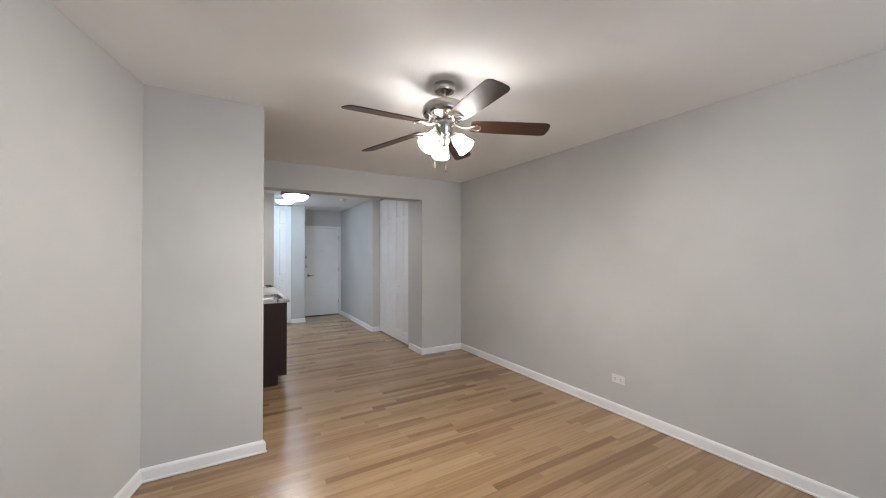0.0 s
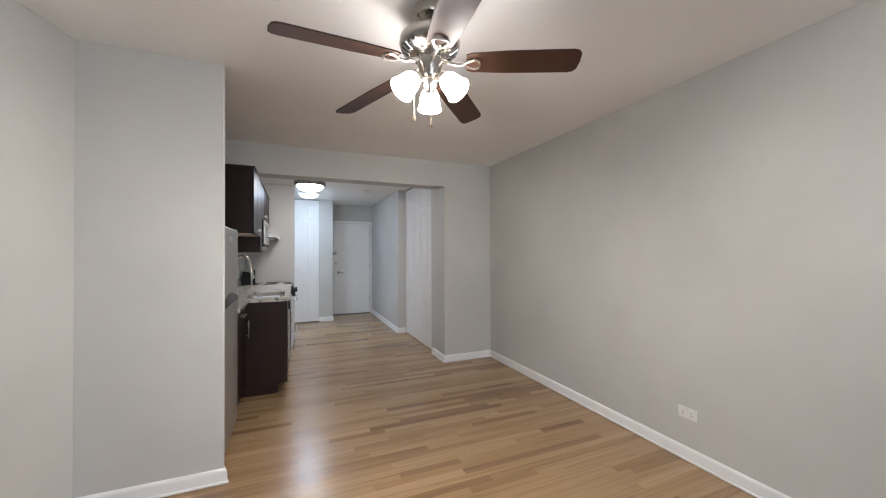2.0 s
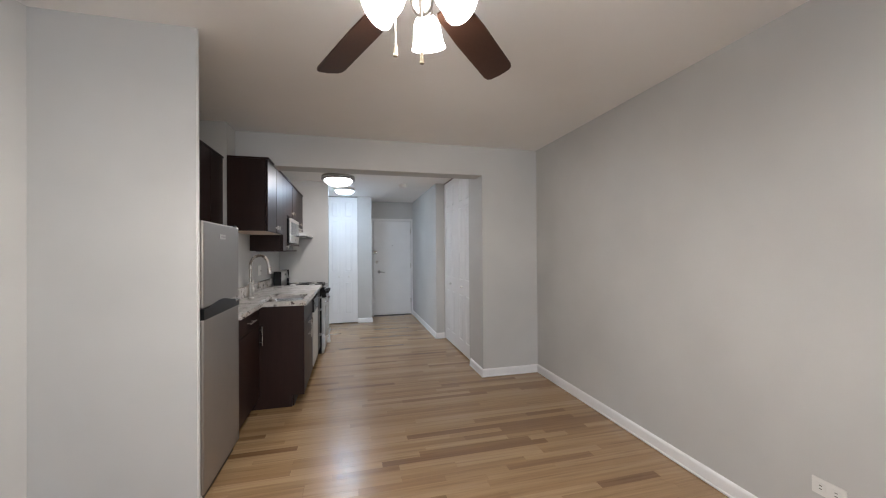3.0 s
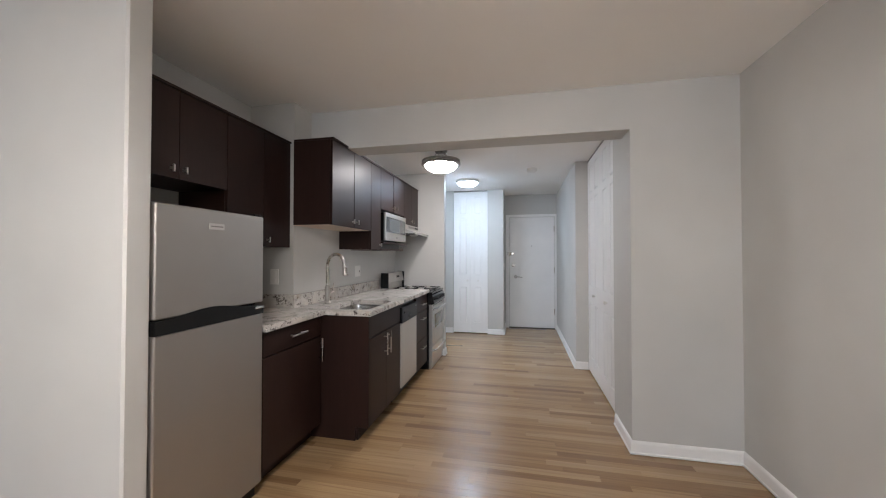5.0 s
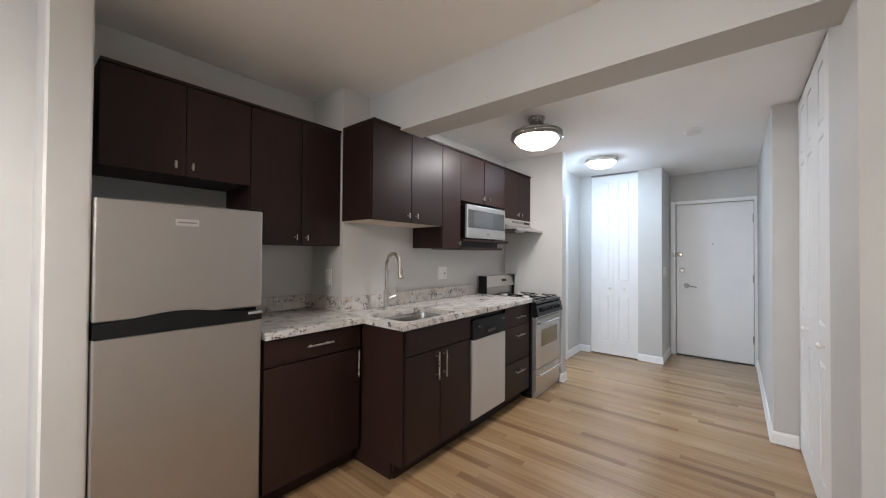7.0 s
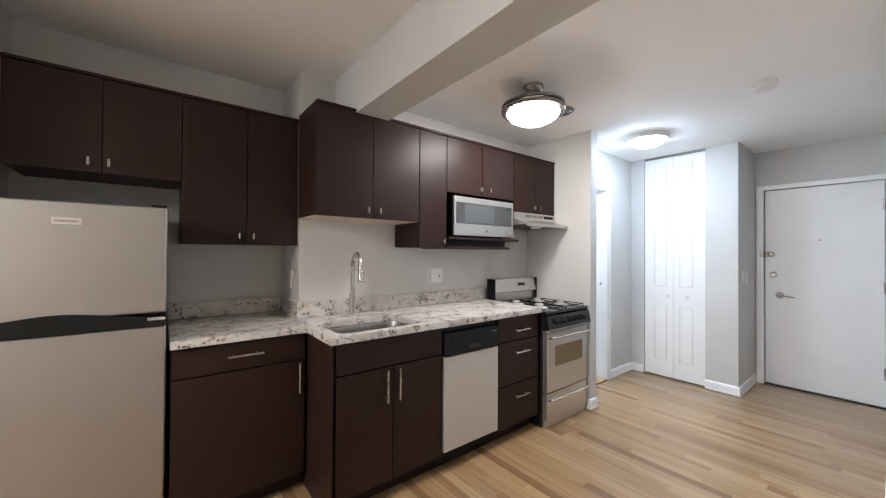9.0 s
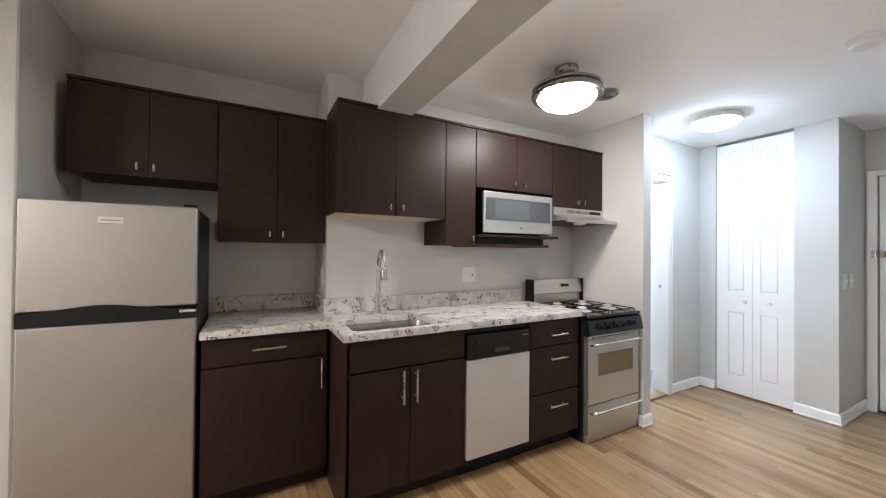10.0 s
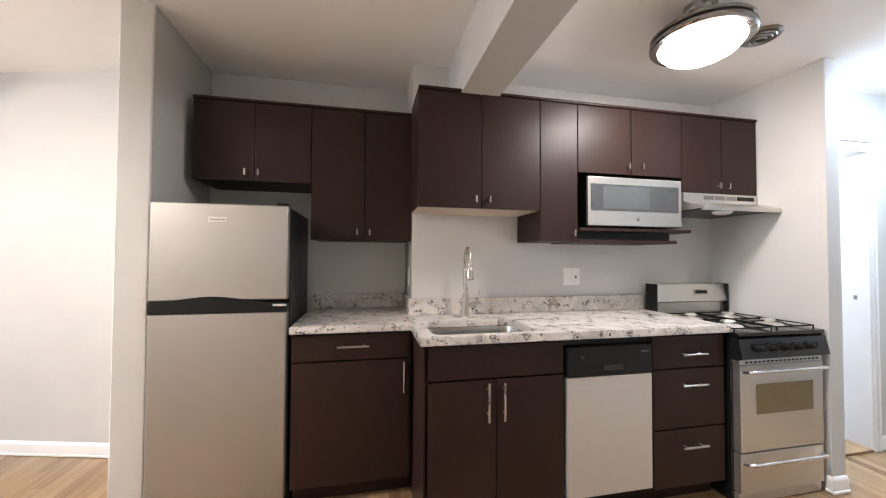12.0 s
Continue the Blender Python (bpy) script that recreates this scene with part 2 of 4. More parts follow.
def finish(name, bm, mat, smooth):
    """The mesh of a bmesh; smooth: rounded edges shade softly while the broad faces beside them stay flat."""
    me = bpy.data.meshes.new(name)
    normals = []
    if smooth:
        bm.normal_update()
        area = {f: f.calc_area() + 1e-9 for f in bm.faces}
        for f in bm.faces:
            for l in f.loops:
                n = Vector((0, 0, 0))
                for g in l.vert.link_faces:
                    if g.normal.dot(f.normal) > 0.78:
                        n += g.normal * area[g]
                normals.append(n.normalized() if n.length > 0 else f.normal.copy())
    bm.to_mesh(me)
    bm.free()
    me.materials.append(mat)
    if smooth:
        me.polygons.foreach_set("use_smooth", [True] * len(me.polygons))
        me.normals_split_custom_set(normals)
    return me


def thing(name, base, label, category, group=""):
    """A thing's Empty, standing at its base."""
    ob = new(name)
    ob.empty_display_size = 0.1
    ob.location = base
    return tagged(ob, label, category, group)


def root_of(ob):
    while ob.parent:
        ob = ob.parent
    return ob


def part(name, bm, mat, parent, label="", smooth=True):
    """One mesh under a thing or under a part; the bmesh is in world metres."""
    bmesh.ops.translate(bm, verts=bm.verts, vec=-root_of(parent).location)
    ob = new(name, finish(name, bm, mat, smooth))
    ob.parent = parent
    return tagged(ob, label)


def whole(name, bm, mat, label, category, group="", smooth=True, kind=""):
    """A thing that is a single mesh."""
    return tagged(new(name, finish(name, bm, mat, smooth)), label, category, group, kind)


def setting(name, bm, mat, label, category, smooth=False):
    return whole(name, bm, mat, label, category, "", smooth, "structure")


def pinned(name, bm, mat, parent):
    """A part of a piece of the setting, whose origin is the world's."""
    ob = new(name, finish(name, bm, mat, True))
    ob.parent = parent
    return ob


# ---- plan, in metres ----
LEFT, RIGHT, BACK = 0.59, 3.975, -1.6
LIVING_H, HALL_H, BEAM_H = 2.45, 2.385, 2.147
WING_Y0, WING_Y1, WING_X = 3.547, 3.668, 1.262
JOG_Y, SINK_X = 4.925, 0.97
BEAM_Y0, BEAM_Y1 = 5.146, 5.36
STUB_Y0, STUB_Y1, STUB_X = 7.13, 7.23, 1.645
ALC_X, BIF_Y = 1.37, 8.50
PIER_X0, PIER_X1, ENTRY_Y = 2.085, 2.345, 9.14
HALL_X, BUMP_Y, JAMB_X, JAMB_Y = 3.238, 6.915, 3.335, 5.60
TOP = 2.56

# ---- walls ----
GREY = "light warm grey painted plaster wall"
setting("wall_left", boxed(LEFT - 0.12, LEFT, WING_Y0, STUB_Y1, 0, TOP), WALL, GREY, "wall")
# the living room's left wall runs at a slant
SLANT = 0.25
BACK_X = LEFT - SLANT * (WING_Y0 - BACK)
slanted = extruded(bmesh.new(), [(LEFT, WING_Y0), (BACK_X, BACK), (BACK_X, BACK - 0.12), (BACK_X - 0.13, BACK - 0.12), (LEFT - 0.12, WING_Y0)], 0, TOP)
setting("wall_living_left", slanted, WALL, GREY, "wall")
setting("wall_right", boxed(RIGHT, RIGHT + 0.12, BACK - 0.12, BEAM_Y0, 0, TOP), WALL, GREY, "wall")
wall_back = bmesh.new()
box(wall_back, BACK_X, 1.2, BACK - 0.12, BACK, 0, TOP)
box(wall_back, 3.4, RIGHT, BACK - 0.12, BACK, 0, TOP)
box(wall_back, 1.2, 3.4, BACK - 0.12, BACK, 0, 0.85)
box(wall_back, 1.2, 3.4, BACK - 0.12, BACK, 2.15, TOP)
setting("wall_back", wall_back, WALL, "grey wall with the daylight window", "wall")
setting("wall_wing", extruded(bmesh.new(), [(LEFT, WING_Y0), (WING_X - 0.008, WING_Y0), (WING_X, WING_Y0 + 0.008), (WING_X - 0.036, WING_Y1 - 0.006), (WING_X - 0.042, WING_Y1), (LEFT, WING_Y1)], 0, LIVING_H + 0.02), WALL, "short grey wing wall beside the refrigerator", "wall")
setting("wall_sink", boxed(LEFT, SINK_X, JOG_Y, STUB_Y1, 0, TOP), WALL, "grey wall behind the sink counter", "wall")
setting("wall_stub", boxed(SINK_X, STUB_X, STUB_Y0, STUB_Y1, 0, TOP, r=0.004), WALL, "short grey wall at the end of the kitchen", "wall")
opening = upright([(SINK_X, BEAM_H), (JAMB_X, BEAM_H), (JAMB_X, 0), (RIGHT + 0.12, 0), (RIGHT + 0.12, TOP), (SINK_X, TOP)], BEAM_Y0, BEAM_Y1)
setting("wall_opening", opening, WALL, "grey plaster beam and return wall round the kitchen opening", "wall")
setting("wall_closet_side", boxed(JAMB_X, JAMB_X + 0.16, BEAM_Y1, JAMB_Y, 0, TOP), WALL, "grey jamb wall beside the closet doors", "wall")
setting("wall_closet_back", boxed(RIGHT, RIGHT + 0.12, BEAM_Y1, BUMP_Y, 0, TOP), WALL, "plain wall at the back of the closet", "wall")
setting("wall_hall_right", boxed(HALL_X, RIGHT + 0.12, BUMP_Y, ENTRY_Y + 0.12, 0, TOP, r=0.004), WALL, "grey hall wall beside the entry door", "wall")
entry = upright([(PIER_X1, 0), (2.412, 0), (2.412, 1.99), (3.212, 1.99), (3.212, 0), (HALL_X, 0), (HALL_X, TOP), (PIER_X1, TOP)], ENTRY_Y, ENTRY_Y + 0.12)
setting("wall_landing", boxed(2.30, 3.30, ENTRY_Y + 0.121, ENTRY_Y + 0.14, 0, 2.1), WALL, "plain wall behind the entry door", "wall")
setting("wall_entry", entry, WALL, "grey wall round the entry door", "wall")
setting("wall_pier", boxed(PIER_X0, PIER_X1, BIF_Y, ENTRY_Y + 0.12, 0, TOP, r=0.004), WALL, "grey pier between closet and entry door", "wall")
setting("wall_alcove_end", boxed(ALC_X - 0.12, 1.512, BIF_Y, BIF_Y + 0.1, 0, TOP), WALL, "narrow grey wall beside the closet", "wall")
setting("wall_closet_end", boxed(ALC_X - 0.12, PIER_X0, ENTRY_Y, ENTRY_Y + 0.12, 0, TOP), WALL, "plain back wall of the hall closet", "wall")
alc = upright([(STUB_Y1, 0), (7.27, 0), (7.27, 1.99), (7.93, 1.99), (7.93, 0), (BIF_Y, 0), (BIF_Y, TOP), (STUB_Y1, TOP)], ALC_X - 0.12, ALC_X, "x")
setting("wall_closet_left", boxed(ALC_X - 0.12, ALC_X, BIF_Y + 0.1, ENTRY_Y, 0, TOP), WALL, "plain side wall of the hall closet", "wall")
setting("wall_alcove", alc, WALL, "grey wall with the bathroom doorway", "wall")
bath = bmesh.new()
box(bath, 0.0, 0.1, STUB_Y1, BIF_Y + 0.1, 0, TOP)
box(bath, 0.1, ALC_X - 0.12, BIF_Y, BIF_Y + 0.1, 0, TOP)
box(bath, 0.1, LEFT - 0.12, STUB_Y1 - 0.1, STUB_Y1, 0, TOP)
setting("wall_bathroom", bath, TRIM, "white painted bathroom walls", "wall")
setting("ceiling_living", boxed(BACK_X - 0.13, RIGHT + 0.12, BACK - 0.12, BEAM_Y0, LIVING_H, LIVING_H + 0.15), CEILING, "smooth off-white plaster ceiling of the living room", "ceiling")
setting("ceiling_hall", boxed(0.0, RIGHT + 0.12, BEAM_Y1, ENTRY_Y + 0.12, HALL_H, HALL_H + 0.2), CEILING, "smooth off-white plaster ceiling of the hall", "ceiling")

# ---- baseboards ----
PROFILE = [(0.0, 0.0), (0.006, 0.0), (0.006, 0.0045), (0.019, 0.0045), (0.019, 0.014), (0.0135, 0.018), (0.0125, 0.066), (0.0105, 0.076), (0.006, 0.084), (0.0, 0.088)]


def run(name, points, label="white painted wooden baseboard with a rounded top"):
    """A baseboard along wall corners, mitred; the room lies to the left of the run."""
    pts = [Vector((x, y)) for x, y in points]
    bm, rows = bmesh.new(), []
    for i, p in enumerate(pts):
        ns = []
        for a, b in ((i - 1, i), (i, i + 1)):
            if a >= 0 and b < len(pts):
                d = (pts[b] - pts[a]).normalized()
                ns.append(Vector((-d.y, d.x)))
        n = ns[0] if len(ns) == 1 else (ns[0] + ns[1]) / (1 + ns[0].dot(ns[1]))
        rows.append([bm.verts.new((p.x + n.x * o, p.y + n.y * o, z)) for o, z in PROFILE])
    for a, b in zip(rows, rows[1:]):
        for i in range(len(PROFILE) - 1):
            bm.faces.new((a[i], b[i], b[i + 1], a[i + 1]))
    for r in (rows[0], rows[-1]):
        bm.faces.new(r)
    bmesh.ops.recalc_face_normals(bm, faces=bm.faces)
    return setting(name, bm, TRIM, label, "baseboard", True)


run("baseboard_1", [(WING_X - 0.042, WING_Y1), (WING_X, WING_Y0), (LEFT, WING_Y0), (BACK_X, BACK), (RIGHT, BACK), (RIGHT, BEAM_Y0), (JAMB_X, BEAM_Y0), (JAMB_X, JAMB_Y - 0.045)])
run("baseboard_2", [(3.368, BUMP_Y), (HALL_X, BUMP_Y), (HALL_X, ENTRY_Y)])
run("baseboard_3", [(PIER_X1, ENTRY_Y), (PIER_X1, BIF_Y), (PIER_X0, BIF_Y)])
run("baseboard_4", [(1.51, BIF_Y), (ALC_X, BIF_Y), (ALC_X, 7.995)])
run("baseboard_5", [(STUB_X, STUB_Y1), (STUB_X, STUB_Y0), (STUB_X - 0.02, STUB_Y0)])

# ---- doors of the setting ----
entry_door = setting("door_1", boxed(2.420, 3.203, ENTRY_Y + 0.03, ENTRY_Y + 0.072, 0.012, 1.983, r=0.003), DOOR_PAINT, "plain white painted slab entry door, closed", "door", True)
casing = bmesh.new()
box(casing, 2.358, 2.414, ENTRY_Y - 0.016, ENTRY_Y + 0.03, 0, 2.03, r=0.004)
box(casing, 3.208, 3.237, ENTRY_Y - 0.016, ENTRY_Y + 0.03, 0, 2.03, r=0.004)
box(casing, 2.414, 3.208, ENTRY_Y - 0.016, ENTRY_Y + 0.03, 1.986, 2.03, r=0.004)
setting("door_frame_1", casing, TRIM, "white painted steel frame of the entry door", "door frame", True)
casing = bmesh.new()
box(casing, ALC_X - 0.13, ALC_X + 0.016, 7.925, 7.99, 0, 2.045, r=0.005)
box(casing, ALC_X - 0.13, ALC_X + 0.016, 7.232, 7.275, 0, 2.045, r=0.005)
box(casing, ALC_X - 0.13, ALC_X + 0.016, 7.275, 7.925, 1.985, 2.045, r=0.005)
box(casing, ALC_X - 0.14, ALC_X + 0.03, 7.232, 8.005, 2.045, 2.06, r=0.004)
box(casing, ALC_X + 0.014, ALC_X + 0.022, 7.935, 7.955, 0, 2.045, r=0.003)
box(casing, ALC_X + 0.014, ALC_X + 0.024, 7.968, 7.99, 0, 2.045, r=0.003)
frame_2 = setting("door_frame_2", casing, TRIM, "white painted wooden casing of the bathroom doorway", "door frame", True)
pinned("strike_plate", boxed(ALC_X - 0.066, ALC_X - 0.05, 7.921, 7.926, 0.99, 1.018), PEWTER, frame_2)
setting("threshold", boxed(ALC_X - 0.13, ALC_X + 0.02, 7.275, 7.925, 0.0, 0.016, r=0.005), OAK_REST, "worn oak threshold of the bathroom doorway", "threshold", True)


# ---- kitchen cabinets ----
def bar_pull(parent, at, axis, length):
    """A round bar on two posts, standing off a face that looks along +x."""
    x, y, z = at
    d = Vector((0, 1, 0)) if axis == "y" else Vector((0, 0, 1))
    c = Vector((x + 0.03, y, z))
    bm = tube(bmesh.new(), [c - d * length / 2, c + d * length / 2], 0.0055, 12)
    for s in (-0.33, 0.33):
        p = c + d * length * s
        tube(bm, [(x - 0.004, p.y, p.z), (x + 0.03, p.y, p.z)], 0.0042, 10)
    return part("handle", bm, NICKEL, parent, "brushed nickel bar pull")


def small_pull(parent, at):
    x, y, z = at
    bm = boxed(x + 0.016, x + 0.026, y - 0.0045, y + 0.0045, z - 0.018, z + 0.018, r=0.002)
    box(bm, x - 0.003, x + 0.018, y - 0.004, y + 0.004, z - 0.005, z + 0.005)
    return part("handle", bm, NICKEL, parent, "small square nickel pull")


def front(name, parent, x, y0, y1, z0, z1, gap=0.0019):
    return part(name, boxed(x - 0.019, x, y0 + gap, y1 - gap, z0 + gap, z1 - gap, r=0.0025), ESPRESSO, parent)


def carcass(parent, x0, x1, y0, y1, z0, z1):
    return part("body", boxed(x0, x1, y0, y1, z0, z1, r=0.001, seg=1), ESPRESSO, parent)


def wall_cabinet(y0, y1, z0, z1, back, face, doors, pulls, label, pale=False, lean=(0, 0)):
    """lean: by how many degrees each door stands off true in its hinges, at the edge away from its pull."""
    ob = thing("wall_cabinet", (back, (y0 + y1) / 2, z0), label, "cabinet", "espresso wall cabinets")
    carcass(ob, back, face - 0.021, y0 + 0.001, y1 - 0.001, z0 + 0.004, z1)
    if pale:
        part("bottom_panel", boxed(back, face - 0.022, y0 + 0.003, y1 - 0.003, z0, z0 + 0.0035), PALE_WOOD, ob, "pale unstained underside")
    part("top_trim", boxed(back, face + 0.008, y0, y1, z1 + 0.001, z1 + 0.016, r=0.003), ESPRESSO, ob)
    for (a, b), py, off in zip(doors, pulls, lean):
        hinge, gap = (a if py - a > b - py else b), 0.0018
        bm = boxed(face - 0.019, face, a + gap, b - gap, z0 + gap, z1 - gap, r=0.0025)
        bmesh.ops.rotate(bm, cent=(face - 0.019, hinge, 0), matrix=Matrix.Rotation(radians(off), 3, "Z"), verts=bm.verts)
        d = part("door", bm, ESPRESSO, ob)
        small_pull(d, (face - math.tan(radians(off)) * (py - hinge), py, z0 + 0.05))
    return ob


UF, LF = 1.288, 0.94
wall_cabinet(4.915, 5.603, 1.525, 2.15, SINK_X, UF, [(4.915, 5.26), (5.26, 5.603)], [5.225, 5.302], "dark espresso wall cabinet with two doors over the sink", True, (-0.4, 0.7))
wall_cabinet(5.604, 5.838, 1.355, 2.15, SINK_X, UF, [(5.604, 5.838)], [5.808], "tall narrow espresso wall cabinet with one flat door")
wall_cabinet(5.839, 6.549, 1.755, 2.15, SINK_X, UF, [(5.839, 6.19), (6.19, 6.549)], [6.165, 6.255], "dark espresso wall cabinet with two doors over the microwave", False, (-0.2, 0.8))
wall_cabinet(6.55, STUB_Y0 - 0.004, 1.67, 2.15, SINK_X, UF, [(6.55, 6.845), (6.845, STUB_Y0 - 0.004)], [6.815, 6.885], "dark espresso wall cabinet with two doors over the range hood", False, (-0.5, 0.4))
wall_cabinet(3.715, 4.334, 1.685, 2.135, LEFT, LF, [(3.715, 4.03), (4.03, 4.334)], [3.985, 4.055], "dark espresso wall cabinet with two doors over the refrigerator", False, (-0.4, 0.3))
wall_cabinet(4.335, JOG_Y - 0.002, 1.36, 2.135, LEFT, LF, [(4.335, 4.64), (4.64, JOG_Y - 0.002)], [4.60, 4.672], "dark espresso wall cabinet with two doors over the side counter", False, (-0.3, 0.35))


def toe_kick(parent, x, y0, y1):
    return part("toe_kick", boxed(x - 0.1, x - 0.085, y0, y1, 0.0, 0.098), ESPRESSO, parent)


BF, SF = 1.222, 1.578
side_unit = thing("base_cabinet", (0.9, 4.6, 0), "dark espresso base cabinet with a drawer over one door", "cabinet", "espresso base cabinets")
carcass(side_unit, LEFT + 0.02, BF - 0.021, 4.292, 4.898, 0.098, 0.875)
toe_kick(side_unit, BF, 4.292, 4.898)
bar_pull(front("drawer", side_unit, BF, 4.292, 4.885, 0.732, 0.868), (BF, 4.594, 0.806), "y", 0.16)
bar_pull(front("door", side_unit, BF, 4.292, 4.885, 0.105, 0.728), (BF, 4.854, 0.638), "z", 0.16)

sink_unit = thing("base_cabinet", (1.27, 5.24, 0), "dark espresso sink base cabinet with two doors", "cabinet", "espresso base cabinets")
part("body", boxed(SINK_X + 0.01, SF - 0.021, 4.924, 5.577, 0.098, 0.70, r=0.001, seg=1), ESPRESSO, sink_unit)
endp = extruded(bmesh.new(), [(SINK_X + 0.01, 0.0), (SF - 0.1, 0.0), (SF - 0.1, 0.098), (SF, 0.098), (SF, 0.875), (SINK_X + 0.01, 0.875)], 0, 0.018)
bmesh.ops.transform(endp, matrix=Matrix(((1, 0, 0, 0), (0, 0, 1, 4.905), (0, 1, 0, 0), (0, 0, 0, 1))), verts=endp.verts)
bmesh.ops.recalc_face_normals(endp, faces=endp.faces)
part("end_panel", endp, ESPRESSO, sink_unit)
toe_kick(sink_unit, SF, 4.924, 5.577)
front("false_drawer_front", sink_unit, SF, 4.908, 5.577, 0.716, 0.868)
bar_pull(front("door", sink_unit, SF, 4.908, 5.242, 0.105, 0.712), (SF, 5.196, 0.617), "z", 0.17)
bar_pull(front("door", sink_unit, SF, 5.242, 5.577, 0.105, 0.712), (SF, 5.27, 0.617), "z", 0.17)

drawer_unit = thing("base_cabinet", (1.27, 6.28, 0), "dark espresso base cabinet with three drawers", "cabinet", "espresso base cabinets")
carcass(drawer_unit, SINK_X + 0.01, SF - 0.021, 6.062, 6.508, 0.098, 0.875)
toe_kick(drawer_unit, SF, 6.062, 6.508)
for z0, z1, hz in ((0.703, 0.868, 0.770), (0.399, 0.699, 0.615), (0.105, 0.395, 0.305)):
    bar_pull(front("drawer", drawer_unit, SF, 6.066, 6.505, z0, z1), (SF, 6.295, hz + 0.006), "y", 0.15)

# ---- granite worktop with sink ----
top = thing("countertop", (1.2, 5.2, 0.877), "white and grey speckled granite worktop on the base cabinets", "countertop")
SINK = (1.200, 1.548, 4.955, 5.46)
outline = [(LEFT + 0.002, 4.288), (1.250, 4.288), (1.250, 4.886), (1.603, 4.886), (1.603, 6.522), (SINK_X + 0.002, 6.522), (SINK_X + 0.002, JOG_Y - 0.002), (LEFT + 0.002, JOG_Y - 0.002)]
slab = extruded(bmesh.new(), outline, 0.877, 0.915, [rounded(*SINK, 0.05)])
rim = [e for e in slab.edges if len(e.link_faces) == 2 and e.calc_face_angle() > 1.0 and abs(e.verts[0].co.z - e.verts[1].co.z) < 1e-4]
bmesh.ops.bevel(slab, geom=rim, offset=0.004, segments=2, affect="EDGES")
part("slab", slab, GRANITE, top)
part("backsplash", boxed(SINK_X + 0.002, SINK_X + 0.022, JOG_Y - 0.018, 6.522, 0.9155, 1.012, r=0.002), GRANITE, top)
part("backsplash", boxed(LEFT + 0.002, LEFT + 0.022, 4.288, JOG_Y - 0.022, 0.9155, 1.012, r=0.002), GRANITE, top)
part("backsplash", boxed(LEFT + 0.024, SINK_X + 0.0015, JOG_Y - 0.021, JOG_Y - 0.002, 0.9155, 1.012, r=0.002), GRANITE, top)

basin = thing("sink", (1.365, 5.21, 0.72), "undermounted stainless steel single-bowl kitchen sink", "sink")
bowl = bmesh.new()
loops = []
for inset, z in ((-0.012, 0.876), (0.0, 0.876), (0.006, 0.84), (0.012, 0.75), (0.03, 0.722), (0.06, 0.717)):
    loops.append([bowl.verts.new((x, y, z)) for x, y in rounded(SINK[0] + inset, SINK[1] - inset, SINK[2] + inset, SINK[3] - inset, 0.055)])
for a, b in zip(loops, loops[1:]):
    for i in range(len(a)):
        j = (i + 1) % len(a)
        bowl.faces.new((a[i], b[i], b[j], a[j]))
bowl.faces.new(loops[-1])
bmesh.ops.recalc_face_normals(bowl, faces=bowl.faces)
part("bowl", bowl, SINK_STEEL, basin)
part("drain", lathe(bmesh.new(), [(0.045, 0.0), (0.042, 0.004), (0.03, 0.002), (0.0, 0.001)], pose(1.365, 5.21, 0.717)), CHROME, basin, "chrome drain ring")

tap = thing("faucet", (1.068, 5.234, 0.915), "brushed nickel gooseneck kitchen faucet with side lever", "faucet")
part("body", lathe(bmesh.new(), [(0.0, 0), (0.027, 0), (0.027, 0.006), (0.021, 0.012), (0.021, 0.13), (0.017, 0.138), (0.0, 0.138)], pose(1.068, 5.234, 0.915)), NICKEL, tap)
swing = Matrix.Translation((1.068, 5.234, 0)) @ pose(0, 0, 0, 0, 0, -8)
arc = [(0, 0, 1.05), (0, 0, 1.215)]
arc += [(0.082 - 0.082 * math.cos(a), 0, 1.215 + 0.098 * math.sin(a)) for a in (radians(k) for k in range(12, 181, 14))]
part("neck", tube(bmesh.new(), [swing @ Vector(p) for p in arc + [(0.166, 0, 1.205)]], 0.0132, 14), NICKEL, tap)
part("spray_head", tube(bmesh.new(), [swing @ Vector(p) for p in ((0.166, 0, 1.206), (0.169, 0, 1.195), (0.172, 0, 1.16), (0.175, 0, 1.145), (0.175, 0, 1.14))], [0.015, 0.0185, 0.019, 0.023, 0.021], 16), NICKEL, tap)
lever = tube(bmesh.new(), [(1.068, 5.245, 0.978), (1.072, 5.318, 0.998)], [0.0165, 0.015], 14)
tube(lever, [(1.072, 5.306, 0.996), (1.074, 5.322, 1.068)], [0.006, 0.004], 10)
part("lever", lever, NICKEL, tap)

# ---- refrigerator ----
fridge = thing("refrigerator", (0.95, 3.97, 0), "top-freezer refrigerator with grey steel doors and black sides", "refrigerator")
FY0, FY1, FX = 3.673, 4.278, 1.238
part("body", boxed(0.63, FX - 0.062, FY0 + 0.004, FY1 - 0.003, 0.03, 1.512, r=0.006), BLACK, fridge, "black textured steel body")
part("freezer_door", boxed(FX - 0.058, FX, FY0, FY1 - 0.004, 1.050, 1.515, r=0.010, seg=3), FRIDGE_STEEL, fridge)
lower_door = part("refrigerator_door", boxed(FX - 0.058, FX, FY0, FY1 - 0.004, 0.075, 0.992, r=0.010, seg=3), FRIDGE_STEEL, fridge)
wave = bmesh.new()
n = 24
low, high = [], []
for i in range(n + 1):
    s = i / n
    y = FY0 + 0.002 + s * (FY1 - FY0 - 0.008)
    hump = 0.036 + 0.034 * math.exp(-((s - 0.45) / 0.3) ** 2) - 0.012 * s
    low.append((y, 0.990))
    high.append((y, 1.006 + hump))
